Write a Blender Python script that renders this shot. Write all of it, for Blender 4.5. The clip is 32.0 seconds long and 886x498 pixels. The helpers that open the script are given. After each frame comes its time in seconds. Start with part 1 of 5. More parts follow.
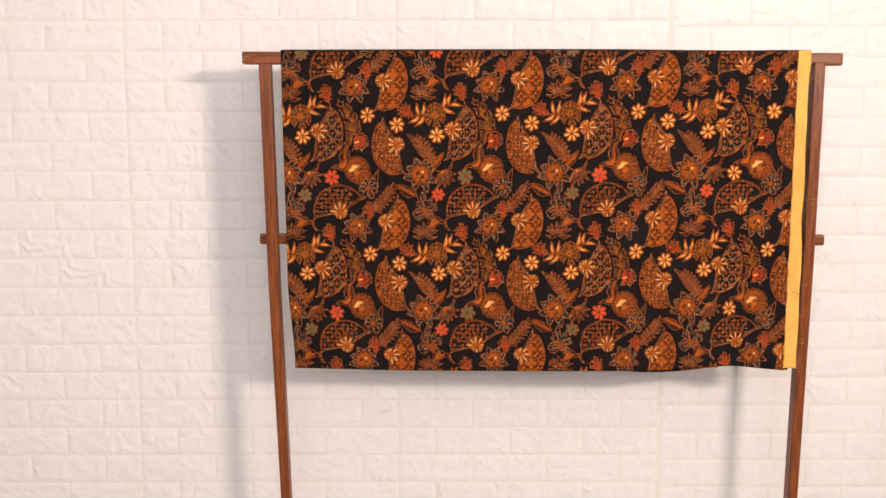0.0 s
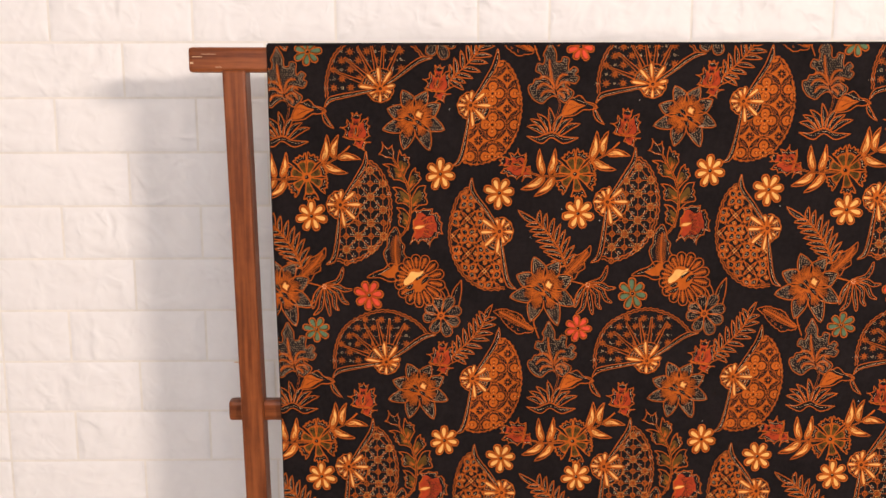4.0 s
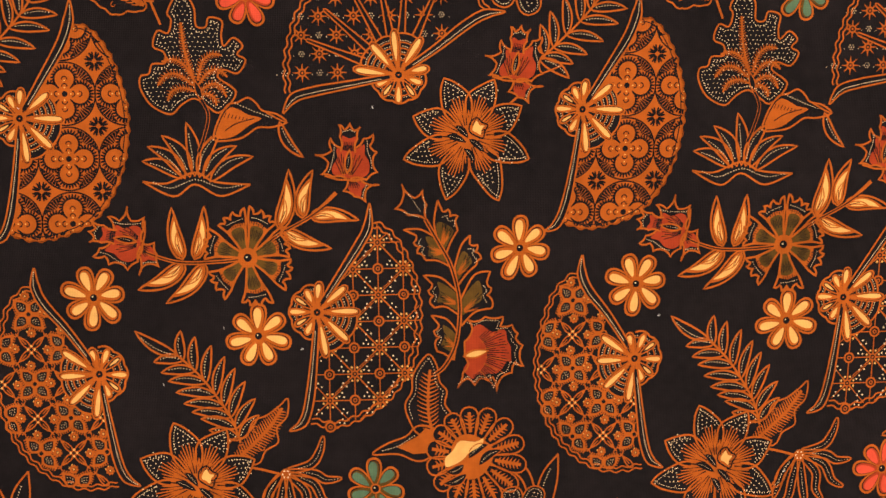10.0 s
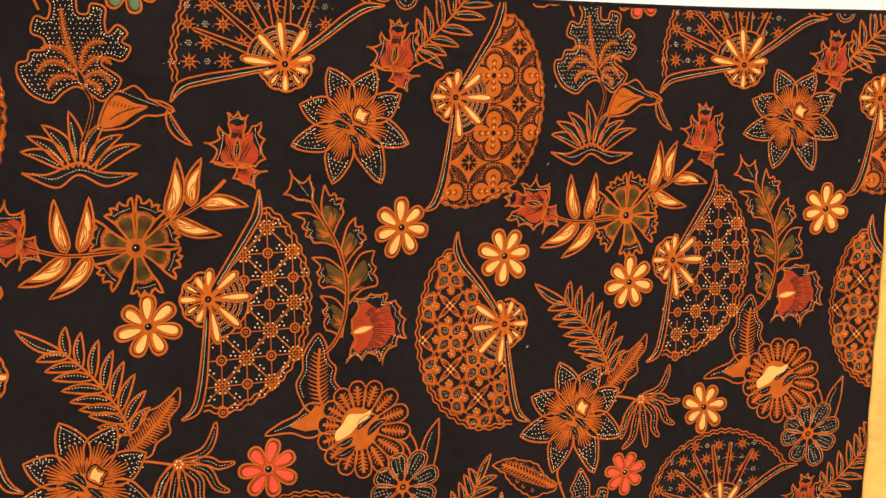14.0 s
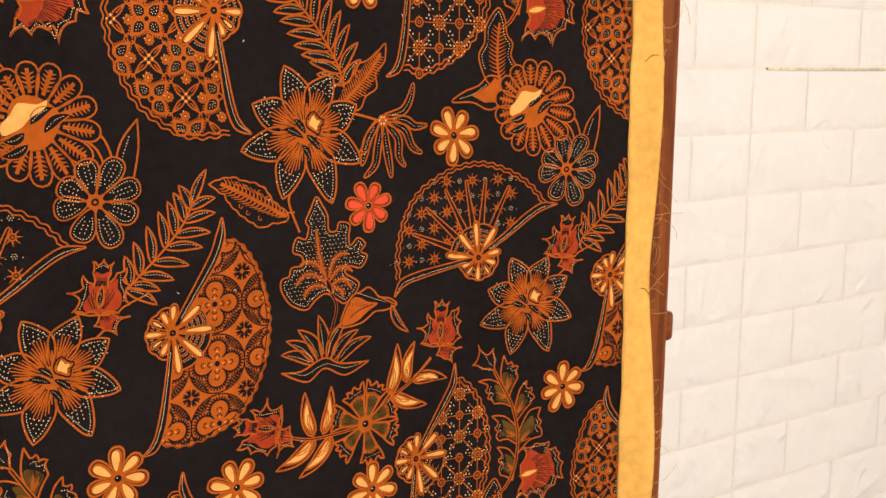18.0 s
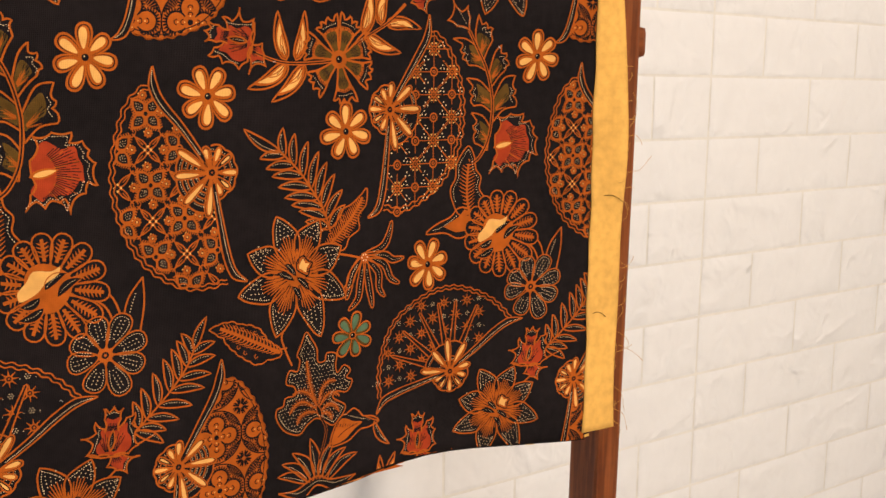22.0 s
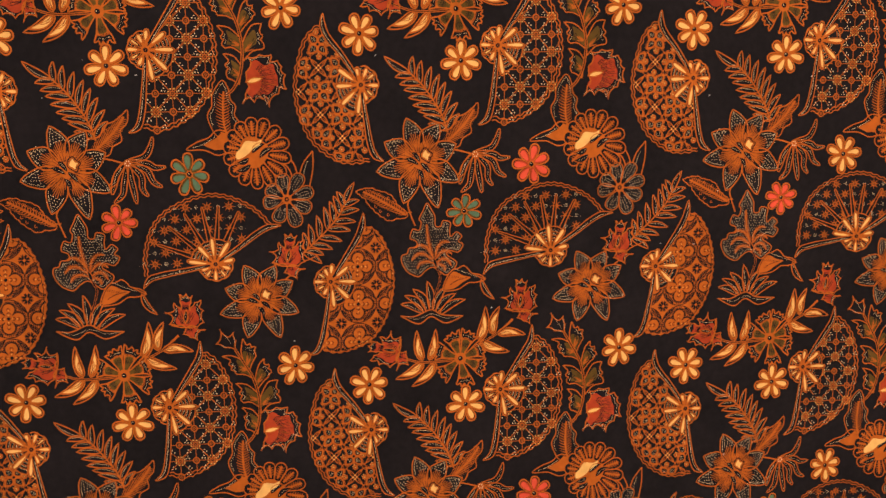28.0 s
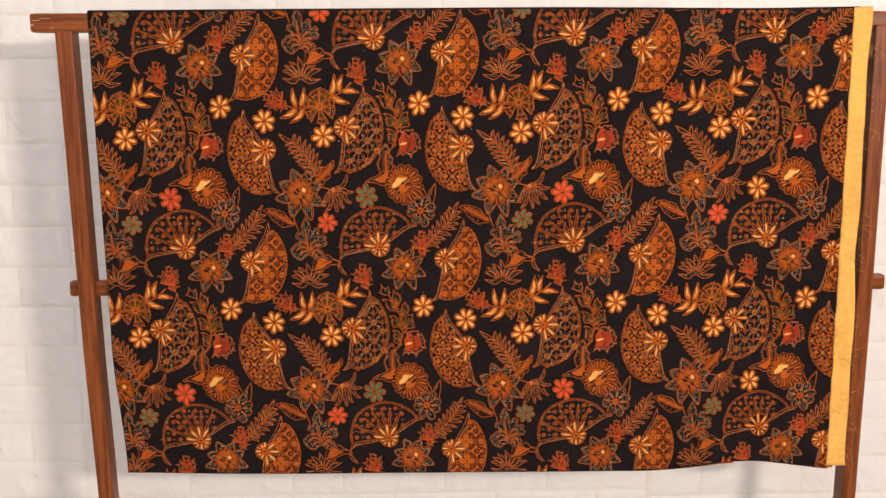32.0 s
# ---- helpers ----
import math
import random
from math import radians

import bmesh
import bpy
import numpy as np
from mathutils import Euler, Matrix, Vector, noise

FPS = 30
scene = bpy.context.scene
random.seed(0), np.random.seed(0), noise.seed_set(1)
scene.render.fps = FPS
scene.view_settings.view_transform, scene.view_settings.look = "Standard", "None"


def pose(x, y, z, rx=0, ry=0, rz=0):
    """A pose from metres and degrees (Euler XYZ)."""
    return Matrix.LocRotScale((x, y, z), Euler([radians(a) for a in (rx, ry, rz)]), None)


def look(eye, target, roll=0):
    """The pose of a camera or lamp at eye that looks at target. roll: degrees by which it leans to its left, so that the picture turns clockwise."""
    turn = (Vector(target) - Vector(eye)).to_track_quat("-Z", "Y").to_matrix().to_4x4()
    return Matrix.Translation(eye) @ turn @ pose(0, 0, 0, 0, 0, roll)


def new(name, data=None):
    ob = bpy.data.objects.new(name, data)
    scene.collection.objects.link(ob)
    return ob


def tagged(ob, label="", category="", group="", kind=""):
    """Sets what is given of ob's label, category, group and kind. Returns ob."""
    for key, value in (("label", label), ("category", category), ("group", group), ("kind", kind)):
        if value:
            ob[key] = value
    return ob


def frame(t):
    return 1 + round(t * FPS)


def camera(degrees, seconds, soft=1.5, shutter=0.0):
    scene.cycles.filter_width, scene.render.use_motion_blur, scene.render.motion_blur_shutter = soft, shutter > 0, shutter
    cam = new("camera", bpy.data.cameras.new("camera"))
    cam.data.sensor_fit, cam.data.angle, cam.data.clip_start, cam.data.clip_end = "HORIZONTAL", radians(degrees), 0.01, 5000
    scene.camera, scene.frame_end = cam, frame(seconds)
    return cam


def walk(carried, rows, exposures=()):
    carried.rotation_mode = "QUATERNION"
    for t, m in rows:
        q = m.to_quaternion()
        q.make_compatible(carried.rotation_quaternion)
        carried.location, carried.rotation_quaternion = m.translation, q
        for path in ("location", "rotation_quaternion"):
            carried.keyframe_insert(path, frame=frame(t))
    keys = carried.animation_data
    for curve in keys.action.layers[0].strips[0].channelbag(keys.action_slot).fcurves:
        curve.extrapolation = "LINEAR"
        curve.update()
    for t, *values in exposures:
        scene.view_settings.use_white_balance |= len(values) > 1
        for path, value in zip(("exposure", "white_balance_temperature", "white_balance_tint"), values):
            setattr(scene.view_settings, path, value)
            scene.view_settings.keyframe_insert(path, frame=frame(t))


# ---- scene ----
cam = camera(48.3, 32.0)
# seconds, place, and the turn: yaw to the left, pitch up, roll
ROWS = [
    (0, -0.0002, -0.0057, 1.4930, -0.015, -8.058, -0.034),
    (0.5, -0.0336, 0.1061, 1.5109, -0.113, -8.704, -0.073),
    (1, -0.0704, 0.2502, 1.5269, -0.280, -8.718, -0.179),
    (1.5, -0.0890, 0.3804, 1.5499, -0.637, -9.346, -0.304),
    (2, -0.1156, 0.5441, 1.5596, -0.854, -9.472, -0.236),
    (2.5, -0.1245, 0.6938, 1.5749, -0.602, -9.975, -0.102),
    (3, -0.1466, 0.8614, 1.5711, -0.315, -9.680, -0.089),
    (3.5, -0.1664, 0.9979, 1.5765, -0.266, -9.932, -0.157),
    (4, -0.1827, 1.1482, 1.5857, -0.610, -9.673, -0.130),
    (4.5, -0.1893, 1.2628, 1.5847, -0.072, -9.899, -0.167),
    (6.5, -0.2342, 1.6013, 1.5834, -2.205, -9.983, -0.352),
    (7, -0.1870, 1.6369, 1.5823, -2.381, -10.119, -0.614),
    (7.5, -0.1462, 1.6621, 1.5825, -2.729, -10.032, -0.435),
    (8, -0.1043, 1.6866, 1.5817, -2.769, -10.207, -0.338),
    (8.5, -0.0667, 1.7011, 1.5780, -2.988, -10.269, -0.403),
    (9, -0.0193, 1.7104, 1.5803, -3.438, -10.092, -0.239),
    (9.5, 0.0174, 1.7195, 1.5778, -3.619, -10.229, -0.135),
    (10, 0.0463, 1.7252, 1.5810, -4.720, -9.994, -0.071),
    (10.5, 0.0782, 1.7233, 1.5880, -5.474, -9.996, -0.224),
    (11, 0.1055, 1.7228, 1.5900, -7.033, -10.284, -0.087),
    (11.5, 0.1331, 1.7197, 1.5858, -8.682, -10.164, -0.150),
    (12, 0.1606, 1.7178, 1.5842, -10.083, -10.290, -0.070),
    (12.5, 0.1843, 1.7187, 1.5831, -12.631, -10.521, 0.181),
    (13, 0.2172, 1.7146, 1.5875, -14.660, -10.675, 0.133),
    (13.5, 0.2362, 1.7090, 1.5837, -17.439, -10.238, 0.268),
    (14, 0.2603, 1.7067, 1.5805, -20.650, -10.119, 0.253),
    (14.5, 0.2769, 1.7037, 1.5794, -23.115, -10.123, 0.338),
    (16.5, 0.2926, 1.7196, 1.4797, -30.570, -10.326, -0.198),
    (17, 0.3090, 1.7231, 1.4408, -31.657, -10.222, -0.112),
    (17.5, 0.3206, 1.7309, 1.4138, -31.994, -10.214, -0.086),
    (18, 0.3281, 1.7326, 1.3841, -31.910, -9.799, -0.075),
    (18.5, 0.3252, 1.7269, 1.3639, -32.114, -10.049, 0.088),
    (19, 0.3204, 1.7215, 1.3377, -32.765, -9.935, 0.122),
    (19.5, 0.3197, 1.7183, 1.3101, -32.768, -10.193, 0.161),
    (20, 0.3174, 1.7188, 1.2704, -32.902, -9.897, 0.264),
    (20.5, 0.3163, 1.7177, 1.2418, -33.661, -9.999, 0.306),
    (21, 0.3182, 1.7167, 1.2043, -34.191, -9.656, 0.509),
    (21.5, 0.3157, 1.7145, 1.1750, -34.146, -9.567, 0.448),
    (22, 0.3048, 1.7112, 1.1504, -34.179, -9.310, 0.484),
    (22.5, 0.2750, 1.7127, 1.1600, -34.466, -9.102, 0.337),
    (23, 0.2487, 1.7119, 1.1870, -34.410, -9.155, 0.099),
    (23.5, 0.2175, 1.7069, 1.2105, -32.954, -9.293, 0.013),
    (24, 0.1874, 1.7084, 1.2428, -30.955, -9.542, -0.088),
    (24.5, 0.1482, 1.7110, 1.2686, -28.640, -9.390, 0.105),
    (25, 0.1217, 1.6900, 1.3032, -26.891, -9.336, -0.285),
    (25.5, 0.1118, 1.6435, 1.3261, -24.585, -9.598, -0.430),
    (27.5, 0.1422, 1.4348, 1.3755, -11.143, -9.571, -0.401),
    (28, 0.1403, 1.3802, 1.4152, -8.776, -9.393, -0.300),
    (28.5, 0.1405, 1.3213, 1.4494, -8.046, -9.724, -0.232),
    (29, 0.1496, 1.2407, 1.4798, -7.225, -9.652, -0.198),
    (29.5, 0.1435, 1.1533, 1.4927, -5.990, -9.717, -0.182),
    (30, 0.1428, 1.0675, 1.5030, -5.095, -9.596, -0.228),
    (30.5, 0.1384, 0.9949, 1.5084, -4.217, -9.680, -0.311),
    (31, 0.1312, 0.8985, 1.5105, -3.161, -9.779, -0.324),
    (31.5, 0.1198, 0.8113, 1.5124, -2.183, -9.641, -0.262),
    (32, 0.1356, 0.7257, 1.5176, -1.349, -9.673, -0.421),
]
walk(cam, [(t, pose(x, y, z, 90 + pitch, 0, yaw) @ pose(0, 0, 0, 0, 0, roll)) for t, x, y, z, yaw, pitch, roll in ROWS], [(0.0, -0.08, 6400, 14), (4.5, -0.10, 6400, 14), (8.0, -0.18, 6480, 11), (10.0, -0.06, 6480, 10), (13.0, 0.04, 6480, 9), (14.5, 0.08, 6550, 8), (16.5, -0.06, 6540, 8), (19.0, -0.16, 6540, 8), (22.0, -0.23, 6540, 8), (24.0, -0.18, 6520, 9), (28.0, -0.20, 6450, 12.5), (32.0, -0.16, 6450, 12.5)])

# ---- light ----
def area_lamp(name, eye, target, size, power, color):
    data = bpy.data.lights.new(name, "AREA")
    data.shape, data.energy, data.color = "RECTANGLE", power, color
    data.size, data.size_y = size
    ob = new(name, data)
    ob.matrix_world = look(eye, target)
    return ob


area_lamp("key_softbox_light", (1.57, -0.49, 2.05), (-0.8, 2.3, 2.1), (0.42, 0.16), 83.0, (1.0, 0.832, 0.690))
area_lamp("room_fill_light", (-0.05, -1.5, 2.5), (0.1, 2.3, 2.0), (1.8, 1.6), 80.0, (0.94, 0.95, 1.0))
world = bpy.data.worlds.new("room_world")
world.use_nodes = True
world.node_tree.nodes["Background"].inputs[0].default_value = (0.9, 0.92, 1.0, 1)
world.node_tree.nodes["Background"].inputs[1].default_value = 0.12
scene.world = world
scene.view_settings.exposure = 0.0


# ---- materials ----
def material(name, color, rough=0.6, spec=0.3, var=0.08, scale=40.0, bump=0.0, bump_scale=200.0, detail=4.0, sheen=0.0, second=None):
    """A surface with two scales of colour variation and fine relief."""
    m = bpy.data.materials.new(name)
    m.use_nodes = True
    nt = m.node_tree
    n, l = nt.nodes, nt.links
    b = n["Principled BSDF"]
    b.inputs["Roughness"].default_value = rough
    b.inputs["Specular IOR Level"].default_value = spec
    if sheen:
        b.inputs["Sheen Weight"].default_value = sheen
    tc = n.new("ShaderNodeTexCoord")
    big = n.new("ShaderNodeTexNoise")
    big.inputs["Scale"].default_value, big.inputs["Detail"].default_value = scale, detail
    fine = n.new("ShaderNodeTexNoise")
    fine.inputs["Scale"].default_value, fine.inputs["Detail"].default_value = scale * 9, 2.0
    add = n.new("ShaderNodeMath")
    add.operation = "ADD"
    ramp = n.new("ShaderNodeMapRange")
    ramp.inputs["From Min"].default_value, ramp.inputs["From Max"].default_value = 0.6, 1.4
    mix = n.new("ShaderNodeMix")
    mix.data_type = "RGBA"
    other = second or tuple(c * (1 - 2.2 * var) for c in color)
    mix.inputs["A"].default_value = (*other, 1)
    mix.inputs["B"].default_value = (*[min(1, c * (1 + var)) for c in color], 1)
    l.new(tc.outputs["Object"], big.inputs["Vector"])
    l.new(tc.outputs["Object"], fine.inputs["Vector"])
    l.new(big.outputs["Fac"], add.inputs[0])
    l.new(fine.outputs["Fac"], add.inputs[1])
    l.new(add.outputs[0], ramp.inputs["Value"])
    l.new(ramp.outputs["Result"], mix.inputs["Factor"])
    l.new(mix.outputs["Result"], b.inputs["Base Color"])
    if bump:
        bt = n.new("ShaderNodeTexNoise")
        bt.inputs["Scale"].default_value, bt.inputs["Detail"].default_value = bump_scale, 3.0
        bp = n.new("ShaderNodeBump")
        bp.inputs["Strength"].default_value, bp.inputs["Distance"].default_value = 1.0, bump
        l.new(tc.outputs["Object"], bt.inputs["Vector"])
        l.new(bt.outputs["Fac"], bp.inputs["Height"])
        l.new(bp.outputs["Normal"], b.inputs["Normal"])
    return m


def cloth_material(name, color, var=0.10):
    """Printed cotton: colour, blotchy dye and a fine weave."""
    m = material(name, color, 0.85, 0.09, var, 18.0, 0.0)
    nt = m.node_tree
    n, l = nt.nodes, nt.links
    b = n["Principled BSDF"]
    tc = n["Texture Coordinate"]
    waves = []
    for direction in ("X", "Z"):
        wv = n.new("ShaderNodeTexWave")
        wv.bands_direction = direction
        wv.inputs["Scale"].default_value, wv.inputs["Distortion"].default_value = 330.0, 1.5
        wv.inputs["Detail Scale"].default_value = 3.0
        l.new(tc.outputs["Object"], wv.inputs["Vector"])
        waves.append(wv)
    ad = n.new("ShaderNodeMath")
    ad.operation = "ADD"
    l.new(waves[0].outputs["Fac"], ad.inputs[0])
    l.new(waves[1].outputs["Fac"], ad.inputs[1])
    bp = n.new("ShaderNodeBump")
    bp.inputs["Strength"].default_value, bp.inputs["Distance"].default_value = 0.35, 0.0002
    l.new(ad.outputs[0], bp.inputs["Height"])
    l.new(bp.outputs["Normal"], b.inputs["Normal"])
    return m


def foam_material():
    """White embossed foam panel: painted satin skin over stone-like ridges."""
    m = material("white_foam_panel", (0.775, 0.760, 0.745), 0.45, 0.30, 0.015, 6.0)
    nt = m.node_tree
    n, l = nt.nodes, nt.links
    tc = n["Texture Coordinate"]
    info = n.new("ShaderNodeObjectInfo")
    sh = n.new("ShaderNodeVectorMath")
    sh.operation = "SCALE"
    cmb = n.new("ShaderNodeCombineXYZ")
    for k in range(3):
        l.new(info.outputs["Random"], cmb.inputs[k])
    sh.inputs["Scale"].default_value = 37.0
    l.new(cmb.outputs[0], sh.inputs[0])
    va = n.new("ShaderNodeVectorMath")
    l.new(tc.outputs["Object"], va.inputs[0])
    l.new(sh.outputs[0], va.inputs[1])
    def tex(kind, scale, detail, distortion):
        no = n.new("ShaderNodeTexNoise")
        no.noise_type = kind
        no.inputs["Scale"].default_value, no.inputs["Detail"].default_value = scale, detail
        no.inputs["Distortion"].default_value = distortion
        l.new(va.outputs[0], no.inputs["Vector"])
        return no.outputs["Fac"]

    def calc(op, one, two):
        ma = n.new("ShaderNodeMath")
        ma.operation = op
        for k, v in enumerate((one, two)):
            if isinstance(v, float):
                ma.inputs[k].default_value = v
            else:
                l.new(v, ma.inputs[k])
        return ma.outputs[0]

    # rounded crests: a noise folded about its middle, only in patches; smooth swells elsewhere
    fold = calc("ABSOLUTE", calc("SUBTRACT", tex("FBM", 15.0, 1.5, 0.6), 0.5), 0.0)
    near = calc("MULTIPLY", fold, 8.0)
    crest = calc("POWER", 0.37, calc("MULTIPLY", near, near))
    fold2 = calc("ABSOLUTE", calc("SUBTRACT", tex("FBM", 36.0, 1.0, 0.5), 0.5), 0.0)
    near2 = calc("MULTIPLY", fold2, 7.0)
    crest2 = calc("POWER", 0.37, calc("MULTIPLY", near2, near2))
    patch = calc("MINIMUM", calc("MAXIMUM", calc("MULTIPLY", calc("SUBTRACT", tex("FBM", 12.0, 1.0, 0.0), 0.36), 3.0), 0.45), 1.0)
    swell = calc("MULTIPLY", tex("FBM", 15.0, 1.0, 0.0), 0.8)
    total = calc("ADD", calc("ADD", calc("MULTIPLY", crest, patch), calc("MULTIPLY", calc("MULTIPLY", crest2, patch), 0.25)), swell)
    bp = n.new("ShaderNodeBump")
    bp.inputs["Strength"].default_value, bp.inputs["Distance"].default_value = 1.0, 0.0031
    l.new(total, bp.inputs["Height"])
    l.new(bp.outputs["Normal"], n["Principled BSDF"].inputs["Normal"])
    return m


def wood_material():
    """Red-brown varnished hardwood with grain along the piece."""
    m = material("varnished_teak", (0.20, 0.052, 0.011), 0.36, 0.24, 0.18, 14.0)
    nt = m.node_tree
    n, l = nt.nodes, nt.links
    tc = n["Texture Coordinate"]
    mp = n.new("ShaderNodeMapping")
    mp.inputs["Scale"].default_value = (1.0, 1.0, 0.06)
    l.new(tc.outputs["Object"], mp.inputs["Vector"])
    gr = n.new("ShaderNodeTexNoise")
    gr.inputs["Scale"].default_value, gr.inputs["Detail"].default_value = 190.0, 5.0
    l.new(mp.outputs[0], gr.inputs["Vector"])
    cr = n.new("ShaderNodeValToRGB")
    cr.color_ramp.elements[0].position, cr.color_ramp.elements[0].color = 0.36, (0.075, 0.017, 0.005, 1)
    cr.color_ramp.elements[1].position, cr.color_ramp.elements[1].color = 0.66, (0.26, 0.076, 0.021, 1)
    l.new(gr.outputs["Fac"], cr.inputs["Fac"])
    mx = n.new("ShaderNodeMix")
    mx.data_type = "RGBA"
    mx.inputs["Factor"].default_value = 0.62
    l.new(n["Mix"].outputs["Result"], mx.inputs["A"])
    l.new(cr.outputs["Color"], mx.inputs["B"])
    l.new(mx.outputs["Result"], n["Principled BSDF"].inputs["Base Color"])
    bp = n.new("ShaderNodeBump")
    bp.inputs["Strength"].default_value, bp.inputs["Distance"].default_value = 0.3, 0.0004
    l.new(gr.outputs["Fac"], bp.inputs["Height"])
    l.new(bp.outputs["Normal"], n["Principled BSDF"].inputs["Normal"])
    return m


FOAM = foam_material()
WOOD = wood_material()
PLASTER = material("white_plaster", (0.78, 0.75, 0.72), 0.8, 0.2, 0.03, 3.0, 0.0006, 60.0)
JOINT = material("warm_white_joint", (0.78, 0.745, 0.68), 0.7, 0.2, 0.05, 8.0)
FLOOR = material("pale_floor_tile", (0.55, 0.52, 0.48), 0.35, 0.4, 0.05, 3.0)
BLACK = cloth_material("black_dyed_cotton", (0.0106, 0.0076, 0.0077), 0.24)
ORANGE = cloth_material("rust_orange_print", (0.40, 0.0875, 0.0088), 0.14)
RED = cloth_material("brick_red_print", (0.34, 0.040, 0.011), 0.16)
CREAM = cloth_material("cream_yellow_print", (0.745, 0.385, 0.105), 0.10)
CORAL = cloth_material("coral_pink_print", (0.62, 0.070, 0.032), 0.10)
GREEN = cloth_material("sage_green_print", (0.085, 0.145, 0.078), 0.14)
OLIVE = cloth_material("olive_brown_print", (0.105, 0.054, 0.010), 0.20)
CHALK = cloth_material("pale_dot_print", (0.86, 0.62, 0.36), 0.08)
YELLOW = cloth_material("yellow_selvage_cotton", (0.76, 0.42, 0.10), 0.10)
THREAD = material("loose_cotton_thread", (0.60, 0.33, 0.09), 0.8, 0.1, 0.2, 300.0)
INK = [BLACK, ORANGE, RED, CREAM, CORAL, GREEN, OLIVE, CHALK]
K, O, R_, C_, P_, G_, V_, D_ = range(8)


# ---- helpers for meshes ----
def mesh_object(name, bm, mat, parent=None, label=""):
    me = bpy.data.meshes.new(name)
    bm.to_mesh(me)
    bm.free()
    for one in (mat if isinstance(mat, (list, tuple)) else [mat]):
        me.materials.append(one)
    ob = new(name, me)
    if parent:
        ob.parent = parent
    if label:
        tagged(ob, label)
    return ob


part = mesh_object


def smooth(ob):
    for p in ob.data.polygons:
        p.use_smooth = True
    return ob


def box_bm(x0, x1, y0, y1, z0, z1, bevel=0.0, seg=2):
    bm = bmesh.new()
    bmesh.ops.create_cube(bm, size=1.0)
    for v in bm.verts:
        v.co = Vector((x0 + (v.co.x + 0.5) * (x1 - x0), y0 + (v.co.y + 0.5) * (y1 - y0), z0 + (v.co.z + 0.5) * (z1 - z0)))
    if bevel:
        bmesh.ops.bevel(bm, geom=bm.edges[:], offset=bevel, segments=seg, affect="EDGES", profile=0.6)
    return bm


# ---- the room ----
WALL_Y = 2.548
ROW_H, BRICK_W = 0.0763, 0.198
SEAM_X, LINE_Z = -0.811, 1.639
wall = tagged(mesh_object("wall_north", box_bm(-2.6, 4.2, WALL_Y + 0.006, WALL_Y + 0.16, 0, 2.8), JOINT), "wall clad in white embossed foam brick panels", "wall", kind="structure")
tagged(mesh_object("wall_south", box_bm(-2.6, 4.2, -2.66, -2.5, 0, 2.8), PLASTER), "plain white plastered wall of the room", "wall", kind="structure")
tagged(mesh_object("wall_west", box_bm(-2.76, -2.6, -2.66, WALL_Y + 0.16, 0, 2.8), PLASTER), "plain white plastered wall of the room", "wall", kind="structure")
tagged(mesh_object("wall_east", box_bm(4.2, 4.36, -2.66, WALL_Y + 0.16, 0, 2.8), PLASTER), "plain white plastered wall of the room", "wall", kind="structure")
tagged(mesh_object("ceiling", box_bm(-2.76, 4.36, -2.66, WALL_Y + 0.16, 2.8, 2.92), PLASTER), "plain white plaster ceiling", "ceiling", kind="structure")
tagged(mesh_object("floor", box_bm(-2.76, 4.36, -2.66, WALL_Y + 0.16, -0.12, 0), FLOOR), "plain pale tiled floor", "floor", kind="structure")

# ---- drawing the printed motifs ----
# Motifs are drawn on a flat design sheet (about 0.32 mm a unit, y downwards) and then laid on the hanging cloth.
def spline(ctrl, closed=False, n=6):
    """A smooth line through a few guide points."""
    p = [Vector(c) for c in ctrl]
    m = len(p)
    out = []
    for i in range(m if closed else m - 1):
        a, b, c, d = (p[(i - 1) % m], p[i], p[(i + 1) % m], p[(i + 2) % m]) if closed else (p[max(i - 1, 0)], p[i], p[i + 1], p[min(i + 2, m - 1)])
        for k in range(n):
            t = k / n
            out.append(0.5 * (2 * b + (c - a) * t + (2 * a - 5 * b + 4 * c - d) * t * t + (3 * b - a - 3 * c + d) * t ** 3))
    if not closed:
        out.append(p[-1])
    return out


def turned(pts, x, y, deg=0.0, s=1.0, flip=1):
    c, q = math.cos(radians(deg)) * s, math.sin(radians(deg)) * s
    return [Vector((x + flip * px * c - py * q, y + flip * px * q + py * c)) for px, py in pts]


def polar(x, y, deg, r):
    return Vector((x + r * math.cos(radians(deg)), y + r * math.sin(radians(deg))))


def inside(poly, p):
    hit = False
    x, y = p[0], p[1]
    for i in range(len(poly)):
        a, b = poly[i - 1], poly[i]
        if (a[1] > y) != (b[1] > y) and x < (b[0] - a[0]) * (y - a[1]) / (b[1] - a[1]) + a[0]:
            hit = not hit
    return hit


def resample(pts, step):
    out, left = [], 0.0
    for a, b in zip(pts, pts[1:]):
        d = (b - a).length
        while left <= d and d > 0:
            out.append(a.lerp(b, left / d))
            left += step
        left -= d
    return out


def shifted(pts, off, closed=False):
    """The line moved sideways (to its left, seen along it, on a sheet with y down)."""
    m = len(pts)
    out = []
    for i, p in enumerate(pts):
        a, b = (pts[i - 1], pts[(i + 1) % m]) if closed else (pts[max(i - 1, 0)], pts[min(i + 1, m - 1)])
        d = (b - a)
        d = d.normalized() if d.length > 1e-6 else Vector((1, 0))
        w = off[i] if isinstance(off, list) else off
        out.append(p + Vector((d.y, -d.x)) * w)
    return out


